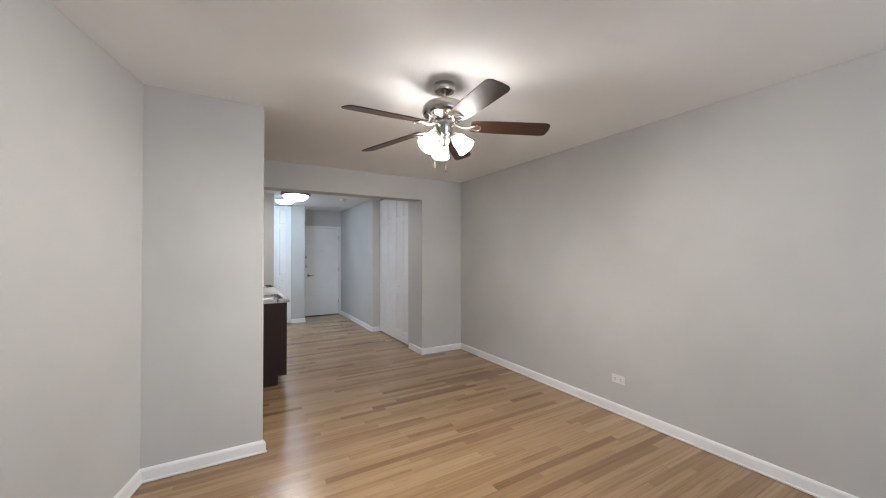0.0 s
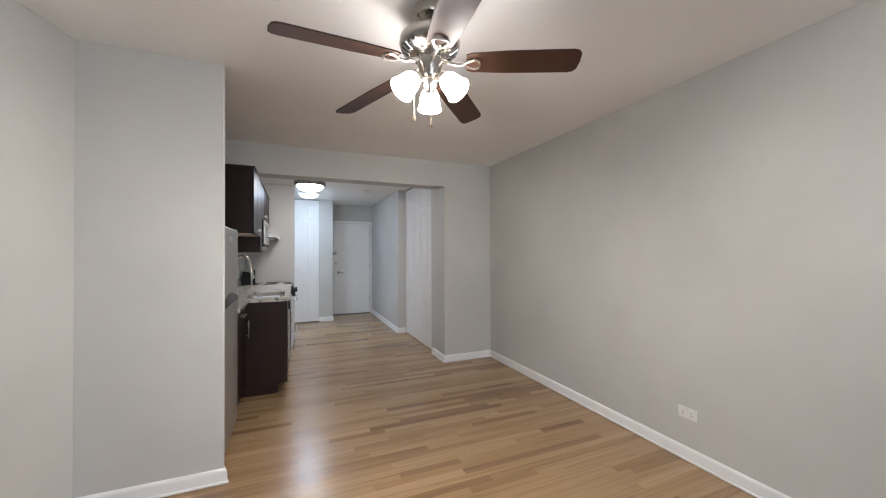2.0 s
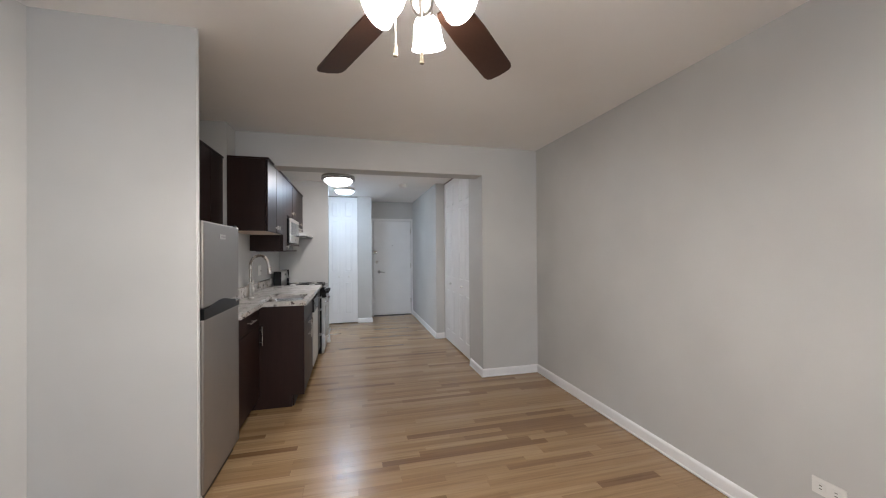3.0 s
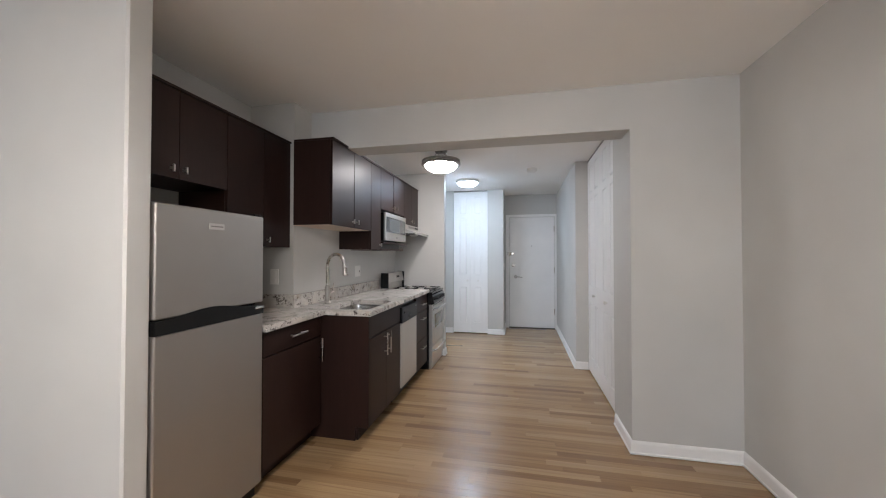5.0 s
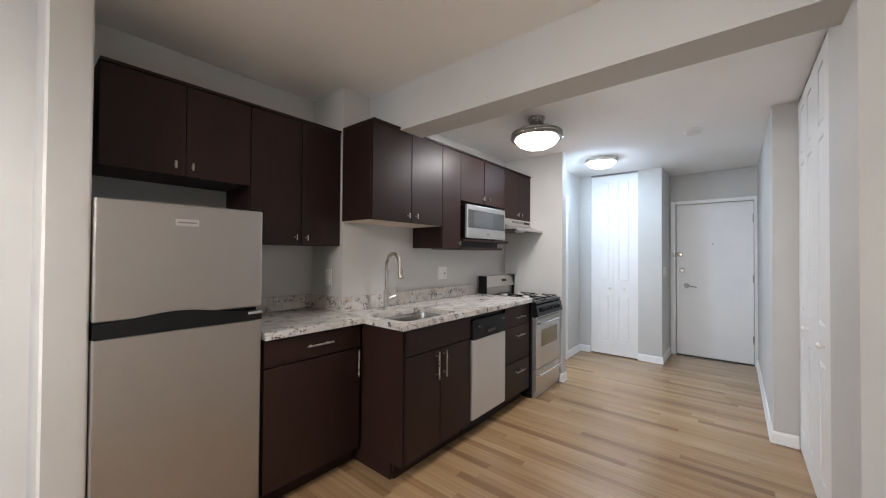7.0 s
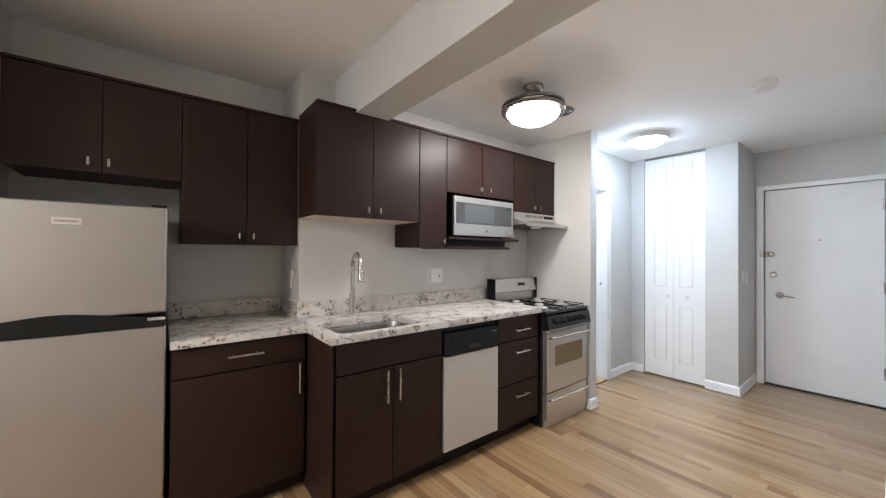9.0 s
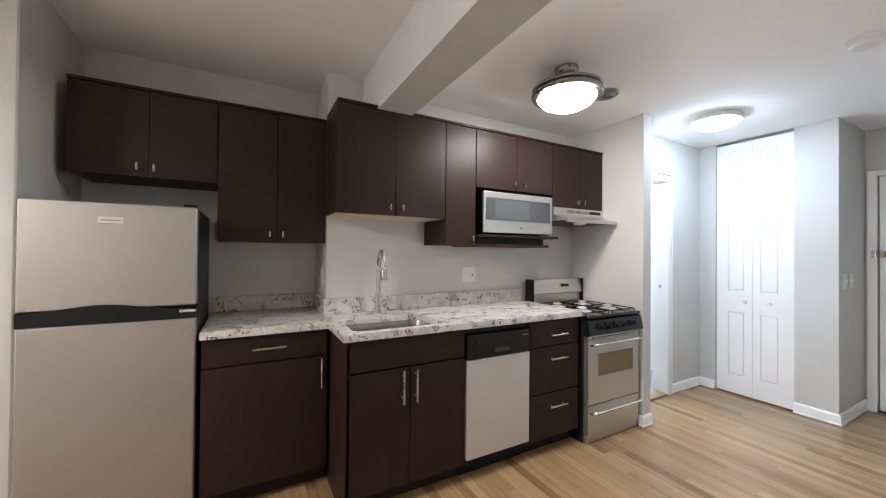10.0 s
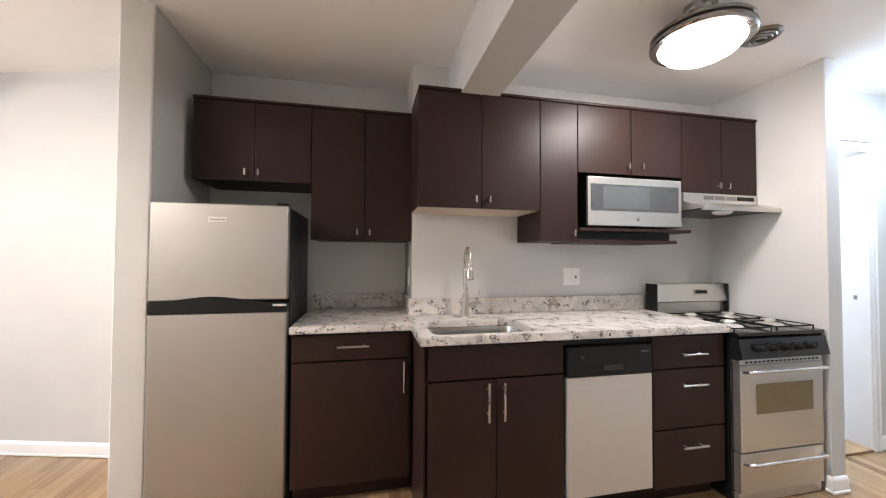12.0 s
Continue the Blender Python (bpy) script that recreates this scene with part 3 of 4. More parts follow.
outl = low + high[::-1]
extruded(wave, outl, 0, 0.056)
bmesh.ops.transform(wave, matrix=Matrix(((0, 0, 1, FX - 0.053), (1, 0, 0, 0), (0, 1, 0, 0), (0, 0, 0, 1))), verts=wave.verts)
bmesh.ops.recalc_face_normals(wave, faces=wave.faces)
part("handle_trim", wave, BLACK, fridge, "glossy black curved pocket handle")
badge = part("badge", boxed(FX - 0.001, FX + 0.004, 3.918, 4.002, 1.424, 1.452, r=0.0015), DULL_STEEL, fridge, "small raised silver badge")
part("lettering", boxed(FX + 0.004, FX + 0.0046, 3.926, 3.994, 1.435, 1.441), PEWTER, badge, "illegible dark lettering")
part("hinge", boxed(FX - 0.05, FX + 0.006, FY1 - 0.07, FY1 - 0.006, 1.017, 1.032, r=0.003), CHROME, fridge, "chrome middle hinge")
part("top_hinge", boxed(FX - 0.06, FX - 0.01, FY1 - 0.06, FY1 - 0.006, 1.5145, 1.526, r=0.003), BLACK, fridge)
part("kick_grille", boxed(FX - 0.09, FX - 0.04, FY0 + 0.01, FY1 - 0.01, 0.0, 0.07), BLACK, fridge)

# ---- dishwasher ----
dish = thing("dishwasher", (1.3, 5.82, 0), "narrow dishwasher with a steel door and black control panel", "dishwasher")
DX = 1.588
part("tub", boxed(SINK_X + 0.03, DX - 0.045, 5.582, 6.058, 0.1, 0.868), BLACK, dish)
part("door", boxed(DX - 0.04, DX, 5.588, 6.052, 0.128, 0.694, r=0.003), DULL_STEEL, dish, "matt stainless steel door")
panel = part("control_panel", boxed(DX - 0.04, DX + 0.006, 5.588, 6.052, 0.698, 0.838, r=0.006), BLACK, dish, "black plastic control panel")
part("pocket_handle", boxed(DX + 0.004, DX + 0.009, 5.775, 5.885, 0.722, 0.75, r=0.002), ENAMEL, panel)
part("dial", lathe(bmesh.new(), [(0.0, 0.006), (0.012, 0.006), (0.014, 0.0), (0.0, 0.0)], pose(DX + 0.005, 5.66, 0.79, 0, 90, 0), 18), ENAMEL, panel)
part("marking", boxed(DX + 0.0058, DX + 0.0066, 5.985, 6.03, 0.803, 0.808), PEWTER, panel, "small pale marking")
# black strip set in the open gap under the worktop, for its shade
part("top_gap_shade", boxed(DX - 0.06, DX - 0.03, 5.588, 6.052, 0.842, 0.868), BLACK, dish)
part("kick_plate", boxed(DX - 0.11, DX - 0.09, 5.582, 6.058, 0.0, 0.1), BLACK, dish)

# ---- gas range ----
stove = thing("gas_range", (1.3, 6.82, 0), "freestanding gas range with steel oven door and black cooktop", "stove")
SY0, SY1, SX = 6.528, 7.116, 1.622
part("body", boxed(SINK_X + 0.04, SX - 0.03, SY0, SY1, 0.0, 0.862, r=0.003), ENAMEL, stove, "black enamelled sides")
part("cooktop", boxed(SINK_X + 0.10, SX + 0.012, SY0 - 0.002, SY1 + 0.002, 0.858, 0.880, r=0.006), ENAMEL, stove, "black enamel cooktop")
ctl = bmesh.new()
extruded(ctl, [(SX - 0.03, 0.738), (SX + 0.008, 0.738), (SX + 0.034, 0.750), (SX + 0.014, 0.846), (SX - 0.002, 0.857), (SX - 0.03, 0.857)], SY0, SY1)
bmesh.ops.transform(ctl, matrix=Matrix(((1, 0, 0, 0), (0, 0, 1, 0), (0, 1, 0, 0), (0, 0, 0, 1))), verts=ctl.verts)
bmesh.ops.recalc_face_normals(ctl, faces=ctl.faces)
ctl = part("control_panel", ctl, ENAMEL, stove, "black sloped control panel")
for ky in (6.645, 6.725, 6.815, 6.895, 6.985):
    k = lathe(bmesh.new(), [(0.0, 0.032), (0.013, 0.032), (0.017, 0.026), (0.019, 0.004), (0.023, 0.0), (0.0, 0.0)], pose(SX + 0.024, ky, 0.800, 0, 79, 0), 18)
    box(k, SX + 0.022, SX + 0.058, ky - 0.005, ky + 0.005, 0.789, 0.825, r=0.002)
    part("knob", k, BLACK, ctl, "black plastic burner knob")
oven = part("oven_door", boxed(SX - 0.03, SX + 0.012, SY0 + 0.012, SY1 - 0.02, 0.268, 0.712, r=0.004), STEEL, stove, "brushed steel oven door with a window")
part("window", boxed(SX + 0.0125, SX + 0.0155, 6.64, 7.02, 0.458, 0.612, r=0.001), OVEN_GLASS_REFLECTING, oven, "smoked glass oven window, the floor's reflection put into its colour")
part("vent_strip", boxed(SX - 0.03, SX + 0.006, SY0 + 0.012, SY1 - 0.02, 0.715, 0.737), STEEL, stove)
for i in range(18):
    y = SY0 + 0.05 + i * 0.028
    part("vent_slot", boxed(SX + 0.0055, SX + 0.0075, y, y + 0.018, 0.721, 0.731), BLACK, stove)


def towel_bar(parent, z, y0, y1, x):
    pts = [(x, y0, z - 0.01), (x + 0.03, y0 + 0.003, z - 0.003)]
    pts += [(x + 0.042, y0 + 0.03 + (y1 - y0 - 0.06) * i / 8, z) for i in range(9)]
    pts += [(x + 0.03, y1 - 0.003, z - 0.003), (x, y1, z - 0.01)]
    return part("handle", tube(bmesh.new(), pts, 0.0095, 12), CHROME, parent, "curved chrome bar handle")


towel_bar(oven, 0.688, SY0 + 0.03, SY1 - 0.04, SX + 0.01)
broiler = part("broiler_drawer", boxed(SX - 0.03, SX + 0.010, SY0 + 0.012, SY1 - 0.02, 0.062, 0.261, r=0.004), STEEL, stove, "brushed steel broiler drawer")
towel_bar(broiler, 0.222, SY0 + 0.03, SY1 - 0.04, SX + 0.008)
part("kick_strip", boxed(SX - 0.03, SX - 0.004, SY0 + 0.012, SY1 - 0.02, 0.003, 0.056, r=0.003), STEEL, stove, "recessed steel kick strip")
guard = bmesh.new()
extruded(guard, [(1.012, 0.87), (1.075, 0.87), (1.075, 0.965), (1.10, 0.975), (1.075, 1.088), (1.012, 1.088)], SY0 + 0.012, SY1 - 0.012)
bmesh.ops.transform(guard, matrix=Matrix(((1, 0, 0, 0), (0, 0, 1, 0), (0, 1, 0, 0), (0, 0, 0, 1))), verts=guard.verts)
bmesh.ops.recalc_face_normals(guard, faces=guard.faces)
guard = part("backguard", guard, STEEL, stove, "brushed steel backguard")
for y0 in (SY0, SY1 - 0.012):
    part("end_cap", boxed(1.01, 1.103, y0, y0 + 0.012, 0.87, 1.092, r=0.003), BLACK, guard, "black plastic end cap")
clock = boxed(-0.003, 0.003, 6.84, 6.955, -0.018, 0.018, r=0.001)
bmesh.ops.transform(clock, matrix=pose(1.0885, 0, 1.035, 0, -12, 0), verts=clock.verts)
part("clock_panel", clock, NICKEL, guard, "dull metal clock panel")
glass = boxed(-0.0044, -0.0032, 6.85, 6.945, -0.011, 0.011)
bmesh.ops.scale(glass, vec=(-1, 1, 1), verts=glass.verts)
bmesh.ops.recalc_face_normals(glass, faces=glass.faces)
bmesh.ops.transform(glass, matrix=pose(1.0885, 0, 1.035, 0, -12, 0), verts=glass.verts)
part("clock_glass", glass, BLACK, guard, "black clock glass")
for gx in (1.22, 1.46):
    for gy in (6.675, 6.965):
        part("burner", lathe(bmesh.new(), [(0.0, 0.034), (0.030, 0.034), (0.036, 0.028), (0.036, 0.014), (0.060, 0.010), (0.072, 0.0), (0.0, 0.0)], pose(gx, gy, 0.880), 22), DULL_STEEL, stove, "aluminium gas burner")
for gy0, gy1 in ((6.55, 6.80), (6.835, 7.095)):
    g = bmesh.new()
    for y in (gy0, gy1):
        tube(g, [(1.10, y, 0.896), (1.595, y, 0.896)], 0.0036, 6)
    for x in (1.10, 1.345, 1.595):
        tube(g, [(x, gy0, 0.896), (x, gy1, 0.896)], 0.0036, 6)
    cy = (gy0 + gy1) / 2
    for gx in (1.22, 1.46):
        for s in (-1, 1):
            tube(g, [(gx, cy + s * 0.02, 0.905), (gx, cy + s * 0.06, 0.904), (gx, cy + s * (gy1 - gy0) / 2, 0.896)], 0.0034, 6)
            tube(g, [(gx + s * 0.02, cy, 0.905), (gx + s * 0.06, cy, 0.904), (gx + s * 0.12, cy, 0.896)], 0.0034, 6)
    for x in (1.10, 1.595):
        for y in (gy0, gy1):
            tube(g, [(x, y, 0.878), (x, y, 0.896)], 0.0036, 6)
    part("grate", g, IRON, stove, "black cast iron burner grate")

# ---- microwave and its shelf, range hood ----
shelf = thing("microwave_shelf", (1.15, 6.2, 1.35), "dark espresso open shelf under the microwave", "shelf")
part("upper_board", boxed(SINK_X, 1.315, 5.84, 6.585, 1.418, 1.436, r=0.002), ESPRESSO, shelf)
part("lower_board", boxed(SINK_X, 1.292, 5.84, 6.505, 1.352, 1.370, r=0.002), ESPRESSO, shelf)
# black block fills the space between the two boards, set back from their fronts
part("black_infill", boxed(SINK_X, 1.25, 5.84, 6.49, 1.3705, 1.4175), BLACK, shelf)
micro = thing("microwave", (1.15, 6.19, 1.437), "stainless countertop microwave with a dark window on its shelf", "microwave")
part("case", boxed(SINK_X + 0.03, 1.30, 5.884, 6.508, 1.447, 1.728, r=0.004), BLACK, micro)
mdoor = part("door", boxed(1.30, 1.322, 5.880, 6.511, 1.449, 1.731, r=0.005), STEEL, micro, "brushed steel front")
mw = part("window", boxed(1.3222, 1.3245, 5.898, 6.487, 1.535, 1.688, r=0.001), DARK_GLASS, mdoor, "grey smoked glass window")
part("screen", boxed(1.3246, 1.3252, 5.975, 6.285, 1.55, 1.675), plastic("microwave_screen", (0.085, 0.095, 0.10), 0.2), mw)
part("display", boxed(1.3246, 1.3254, 6.415, 6.465, 1.66, 1.675), plastic("display_green", (0.03, 0.05, 0.03), 0.2), mw)
part("badge", lathe(bmesh.new(), [(0.0, 0.002), (0.010, 0.002), (0.010, 0.0)], pose(1.3222, 6.205, 1.488, 0, 90, 0), 18), PEWTER, mdoor, "small round badge")
part("open_button", boxed(1.3222, 1.325, 6.425, 6.49, 1.468, 1.49, r=0.001), STEEL, mdoor)
for fy in (5.93, 6.46):
    part("foot", boxed(1.2, 1.23, fy - 0.012, fy + 0.012, 1.4365, 1.447), BLACK, micro)

hood = thing("range_hood", (1.15, 6.84, 1.55), "slim stainless range hood under the wall cabinet", "range hood")
part("canopy", boxed(SINK_X + 0.002, 1.295, 6.552, 7.124, 1.612, 1.669, r=0.003), STEEL, hood)
lip = bmesh.new()
extruded(lip, [(SINK_X + 0.002, 1.612), (1.296, 1.612), (1.43, 1.568), (1.43, 1.546), (1.415, 1.546), (1.415, 1.559), (SINK_X + 0.002, 1.559)], 6.552, 7.124)
bmesh.ops.transform(lip, matrix=Matrix(((1, 0, 0, 0), (0, 0, 1, 0), (0, 1, 0, 0), (0, 0, 0, 1))), verts=lip.verts)
bmesh.ops.recalc_face_normals(lip, faces=lip.faces)
part("lip", lip, STEEL, hood)
# black sheet: the grease filter, enlarged to paint the shade of the hollow hood
part("filter_and_cavity_shade", boxed(SINK_X + 0.01, 1.412, 6.562, 7.114, 1.5535, 1.5585), BLACK, hood, "black grease filter sheet, widened to imitate the shaded hollow underside")
part("lamp_lens", lathe(bmesh.new(), [(0.0, -0.02), (0.035, -0.018), (0.05, -0.008), (0.054, 0.0), (0.0, 0.0)], pose(1.33, 6.80, 1.5535), 24), WHITE_PLASTIC, hood, "white plastic lamp lens")
for y0, y1, mat in ((6.70, 6.775, PEWTER), (6.785, 6.86, PEWTER), (6.87, 6.945, PEWTER), (6.955, 7.09, BLACK)):
    part("vent_panel", boxed(1.2945, 1.2975, y0, y1, 1.630, 1.655, r=0.001), mat, hood)


# ---- folding closet doors ----
def closet_doors(name, origin, turn, widths, height, panels, knobs, label):
    """Folding leaves side by side along local x, faces towards local -y."""
    m = pose(*origin, 0, 0, turn)
    ob = new(name)
    ob.empty_display_size = 0.1
    tagged(ob, label, "closet door", "", "structure")

    def leafpart(pname, bm, mat, parent):
        bmesh.ops.transform(bm, matrix=m, verts=bm.verts)
        bmesh.ops.recalc_face_normals(bm, faces=bm.faces)
        o = new(pname, finish(pname, bm, mat, True))
        o.parent = parent
        return o

    x = 0.0
    for i, w in enumerate(widths):
        a, b = x + 0.0006, x + w - 0.0006
        near, far = (0.098, 0.056) if i % 2 == 0 else (0.056, 0.098)
        near, far = near * w / 0.284, far * w / 0.284
        bm = boxed(a, b, 0.0105, 0.033, 0.0, height, r=0.001, seg=1)
        box(bm, a, a + near, 0.0, 0.011, 0, height, r=0.0025)
        box(bm, b - far, b, 0.0, 0.011, 0, height, r=0.0025)
        edges = [0.0] + [z for p in panels for z in p] + [height]
        for z0, z1 in zip(edges[::2], edges[1::2]):
            box(bm, a + near - 0.002, b - far + 0.002, 0.0001, 0.011, z0, z1, r=0.0025)
        leaf = leafpart("leaf", bm, DOOR_PAINT, ob)
        for z0, z1 in panels:
            leafpart("panel", boxed(a + near + 0.011, b - far - 0.011, 0.0010, 0.020, z0 + 0.011, z1 - 0.011, r=0.0092, seg=3), DOOR_PAINT, leaf)
        if i in knobs:
            kx = knobs[i]
            bm = lathe(bmesh.new(), [(0.0, 0.034), (0.010, 0.034), (0.016, 0.027), (0.016, 0.02), (0.008, 0.012), (0.008, 0.0), (0.0, 0.0)], pose(x + kx, 0.001, 0.865, 90, 0, 0), 18)
            leafpart("knob", bm, WHITE_PLASTIC, leaf)
        x += w
    return ob


PANELS = [(0.168, 0.763), (0.957, 1.905), (1.975, 2.27)]
closet_doors("door_2", (1.516, BIF_Y + 0.012, 0.014), 0, [0.284, 0.284], 2.345, PANELS, {0: 0.235, 1: 0.13}, "white folding closet door with moulded panels, closed")
closet_doors("door_3", (3.372, 6.910, 0.014), -90, [0.3255] * 4, 2.345, PANELS, {1: 0.06, 2: 0.265}, "white four-leaf folding closet door with moulded panels, closed")
setting("door_track_1", boxed(1.514, PIER_X0 - 0.002, BIF_Y + 0.014, BIF_Y + 0.04, 2.366, HALL_H), PEWTER, "dark metal track above the hall closet door", "door track")
setting("door_track_2", boxed(3.374, 3.402, JAMB_Y + 0.004, BUMP_Y - 0.002, 2.366, HALL_H), PEWTER, "dark metal track above the closet door", "door track")

# ---- entry door hardware ----
DY = ENTRY_Y + 0.03


def on_door(name, bm, mat):
    return pinned(name, bm, mat, entry_door)


lev = lathe(bmesh.new(), [(0.0, 0.012), (0.026, 0.012), (0.032, 0.0), (0.0, 0.0)], pose(2.53, DY, 0.915, 90, 0, 0), 22)
tube(lev, [(2.53, DY - 0.005, 0.915), (2.53, DY - 0.045, 0.915), (2.54, DY - 0.052, 0.915), (2.585, DY - 0.052, 0.913), (2.645, DY - 0.048, 0.905)], [0.01, 0.01, 0.01, 0.008, 0.006], 12)
on_door("lever_handle", lev, PEWTER)
on_door("deadbolt", lathe(bmesh.new(), [(0.0, 0.018), (0.018, 0.018), (0.022, 0.012), (0.03, 0.006), (0.03, 0.0), (0.0, 0.0)], pose(2.484, DY, 1.12, 90, 0, 0), 22), NICKEL)
bolt = boxed(2.421, 2.47, DY - 0.024, DY, 1.300, 1.354, r=0.004)
lathe(bolt, [(0.0, 0.024), (0.024, 0.024), (0.027, 0.0), (0.0, 0.0)], pose(2.47, DY, 1.327, 90, 0, 0), 20)
on_door("night_latch", bolt, BRASS)
on_door("latch_knob", lathe(bmesh.new(), [(0.0, 0.036), (0.010, 0.036), (0.012, 0.022), (0.0, 0.022)], pose(2.47, DY, 1.327, 90, 0, 0), 20), CHROME)
on_door("keeper", boxed(2.388, 2.414, DY - 0.066, DY - 0.045, 1.298, 1.356, r=0.003), PEWTER)
on_door("peephole", lathe(bmesh.new(), [(0.0, 0.004), (0.006, 0.004), (0.008, 0.0), (0.0, 0.0)], pose(2.81, DY, 1.466, 90, 0, 0), 16), PEWTER)
for hz in (0.30, 1.04, 1.77):
    on_door("hinge", lathe(bmesh.new(), [(0.0, -0.05), (0.007, -0.05), (0.007, 0.05), (0.0, 0.05)], pose(3.2, DY - 0.006, hz), 10), NICKEL)
setting("door_sill", boxed(2.416, 3.206, ENTRY_Y + 0.01, ENTRY_Y + 0.1, 0.0, 0.010), BLACK, "dark gap and sill under the entry door", "sill")

# ---- plates on the walls ----
plate = whole("wall_outlet", boxed(SINK_X, SINK_X + 0.006, 5.930, 6.050, 1.084, 1.196, r=0.002), WHITE_PLASTIC, "white two-gang outlet and switch plate above the counter", "outlet")
part("receptacle", boxed(SINK_X + 0.0055, SINK_X + 0.0085, 5.944, 5.978, 1.106, 1.174, r=0.002), WHITE_PLASTIC, plate)
sw = part("switch", boxed(SINK_X + 0.0055, SINK_X + 0.0085, 6.002, 6.036, 1.106, 1.174, r=0.002), WHITE_PLASTIC, plate)
part("toggle", boxed(SINK_X + 0.0085, SINK_X + 0.012, 6.013, 6.022, 1.128, 1.145, r=0.001), BLACK, plate, "dark test button")
jack = whole("wall_outlet", boxed(0.775, 0.845, JOG_Y - 0.006, JOG_Y, 1.085, 1.20, r=0.002), WHITE_PLASTIC, "white outlet plate on the side of the wall jog", "outlet")
for z in (1.115, 1.17):
    part("socket", boxed(0.793, 0.827, JOG_Y - 0.0085, JOG_Y - 0.0055, z - 0.017, z + 0.017, r=0.002), WHITE_PLASTIC, jack)
low = whole("wall_outlet", boxed(RIGHT - 0.006, RIGHT, 2.585, 2.702, 0.268, 0.34, r=0.002), WHITE_PLASTIC, "white duplex outlet plate mounted sideways low on the wall", "outlet")
for y in (2.618, 2.67):
    s = part("socket", boxed(RIGHT - 0.0085, RIGHT - 0.0055, y - 0.017, y + 0.017, 0.287, 0.321, r=0.002), WHITE_PLASTIC, low)
    for z in (0.297, 0.311):
        part("slot", boxed(RIGHT - 0.0092, RIGHT - 0.0084, y - 0.006, y + 0.004, z - 0.0015, z + 0.0015), BLACK, s)
for y in (8.63, 8.77):
    p = whole("light_switch", boxed(PIER_X1, PIER_X1 + 0.006, y - 0.036, y + 0.036, 1.05, 1.165, r=0.002), WHITE_PLASTIC, "white toggle light switch plate on the pier", "light switch", "switches by the entry door")
    part("toggle", boxed(PIER_X1 + 0.0055, PIER_X1 + 0.016, y - 0.005, y + 0.005, 1.10, 1.12, r=0.002), WHITE_PLASTIC, p)

# ---- ceiling fittings ----
FAN, RISE = (2.205, 2.620), 0.030
WALNUT = espresso("walnut_blade", (0.046, 0.021, 0.013), 0.3)
fan = thing("ceiling_fan", (*FAN, LIVING_H), "five-blade brushed nickel ceiling fan with three lit glass shades", "ceiling fan")
at = pose(*FAN, 0)
part("canopy", lathe(bmesh.new(), [(0.0, 2.45), (0.064, 2.45), (0.066, 2.442), (0.066, 2.418), (0.060, 2.404), (0.040, 2.394), (0.016, 2.390), (0.0, 2.390)], at, 36), FAN_NICKEL, fan, "brushed nickel ceiling canopy")
at = pose(*FAN, RISE)
part("downrod", lathe(bmesh.new(), [(0.0, 2.364), (0.0125, 2.364), (0.0125, 2.318), (0.024, 2.314), (0.028, 2.296), (0.0, 2.296)], at, 20), NICKEL, fan)
motor = part("motor_housing", lathe(bmesh.new(), [(0.0, 2.302), (0.035, 2.302), (0.085, 2.300), (0.120, 2.291), (0.134, 2.272), (0.137, 2.247), (0.131, 2.228), (0.120, 2.217), (0.104, 2.205), (0.07, 2.195), (0.0, 2.195)], at, 48), FAN_NICKEL, fan, "brushed nickel motor housing")
for i in range(26):
    a = radians(i * 360 / 26)
    p = Vector((*FAN, RISE))
    v0 = p + Vector((0.126 * math.cos(a), 0.126 * math.sin(a), 2.222))
    v1 = p + Vector((0.090 * math.cos(a), 0.090 * math.sin(a), 2.197))
    part("vent_rib", tube(bmesh.new(), [v0, v1], 0.0045, 6), CHROME, motor)
part("switch_housing", lathe(bmesh.new(), [(0.0, 2.195), (0.055, 2.195), (0.058, 2.185), (0.058, 2.161), (0.05, 2.138), (0.046, 2.105), (0.038, 2.093), (0.0, 2.091)], at, 36), FAN_NICKEL, fan, "nickel switch housing")
# the blades hang a little askew
SWAY = Matrix.Rotation(radians(-2.2), 4, Vector((0.5, 0.866, 0)))
for k in range(5):
    m = pose(*FAN, 2.163 + RISE) @ SWAY @ pose(0, 0, 0, 0, 0, 46 + 72 * k) @ pose(0, 0, 0, 0, 3.2, 0)
    iron = bmesh.new()
    tube(iron, [(0.06, 0, 0.012), (0.09, 0, 0.002), (0.125, 0, -0.008), (0.155, 0, -0.006)], [0.008, 0.008, 0.007, 0.006], 8)
    for s in (-1, 1):
        tube(iron, [(0.150, 0, -0.007), (0.175, s * 0.022, -0.007), (0.205, s * 0.032, -0.007), (0.222, s * 0.022, -0.007), (0.226, 0, -0.007)], 0.0055, 8)
    bmesh.ops.transform(iron, matrix=m @ pose(0, 0, 0, -7, 0, 0), verts=iron.verts)
    part("blade_bracket", iron, NICKEL, fan, "nickel blade bracket")
    out = [(0.165, -0.045), (0.19, -0.055), (0.34, -0.064), (0.625, -0.066), (0.648, -0.060), (0.660, -0.045), (0.665, 0.0), (0.660, 0.045), (0.648, 0.060), (0.625, 0.066), (0.34, 0.064), (0.19, 0.055), (0.165, 0.045)]
    bl = extruded(bmesh.new(), out, 0.0, 0.006)
    bmesh.ops.transform(bl, matrix=m @ pose(0, 0, 0, -13.5, 0, 0), verts=bl.verts)
    part("blade", bl, WALNUT, fan, "dark walnut finish fan blade")
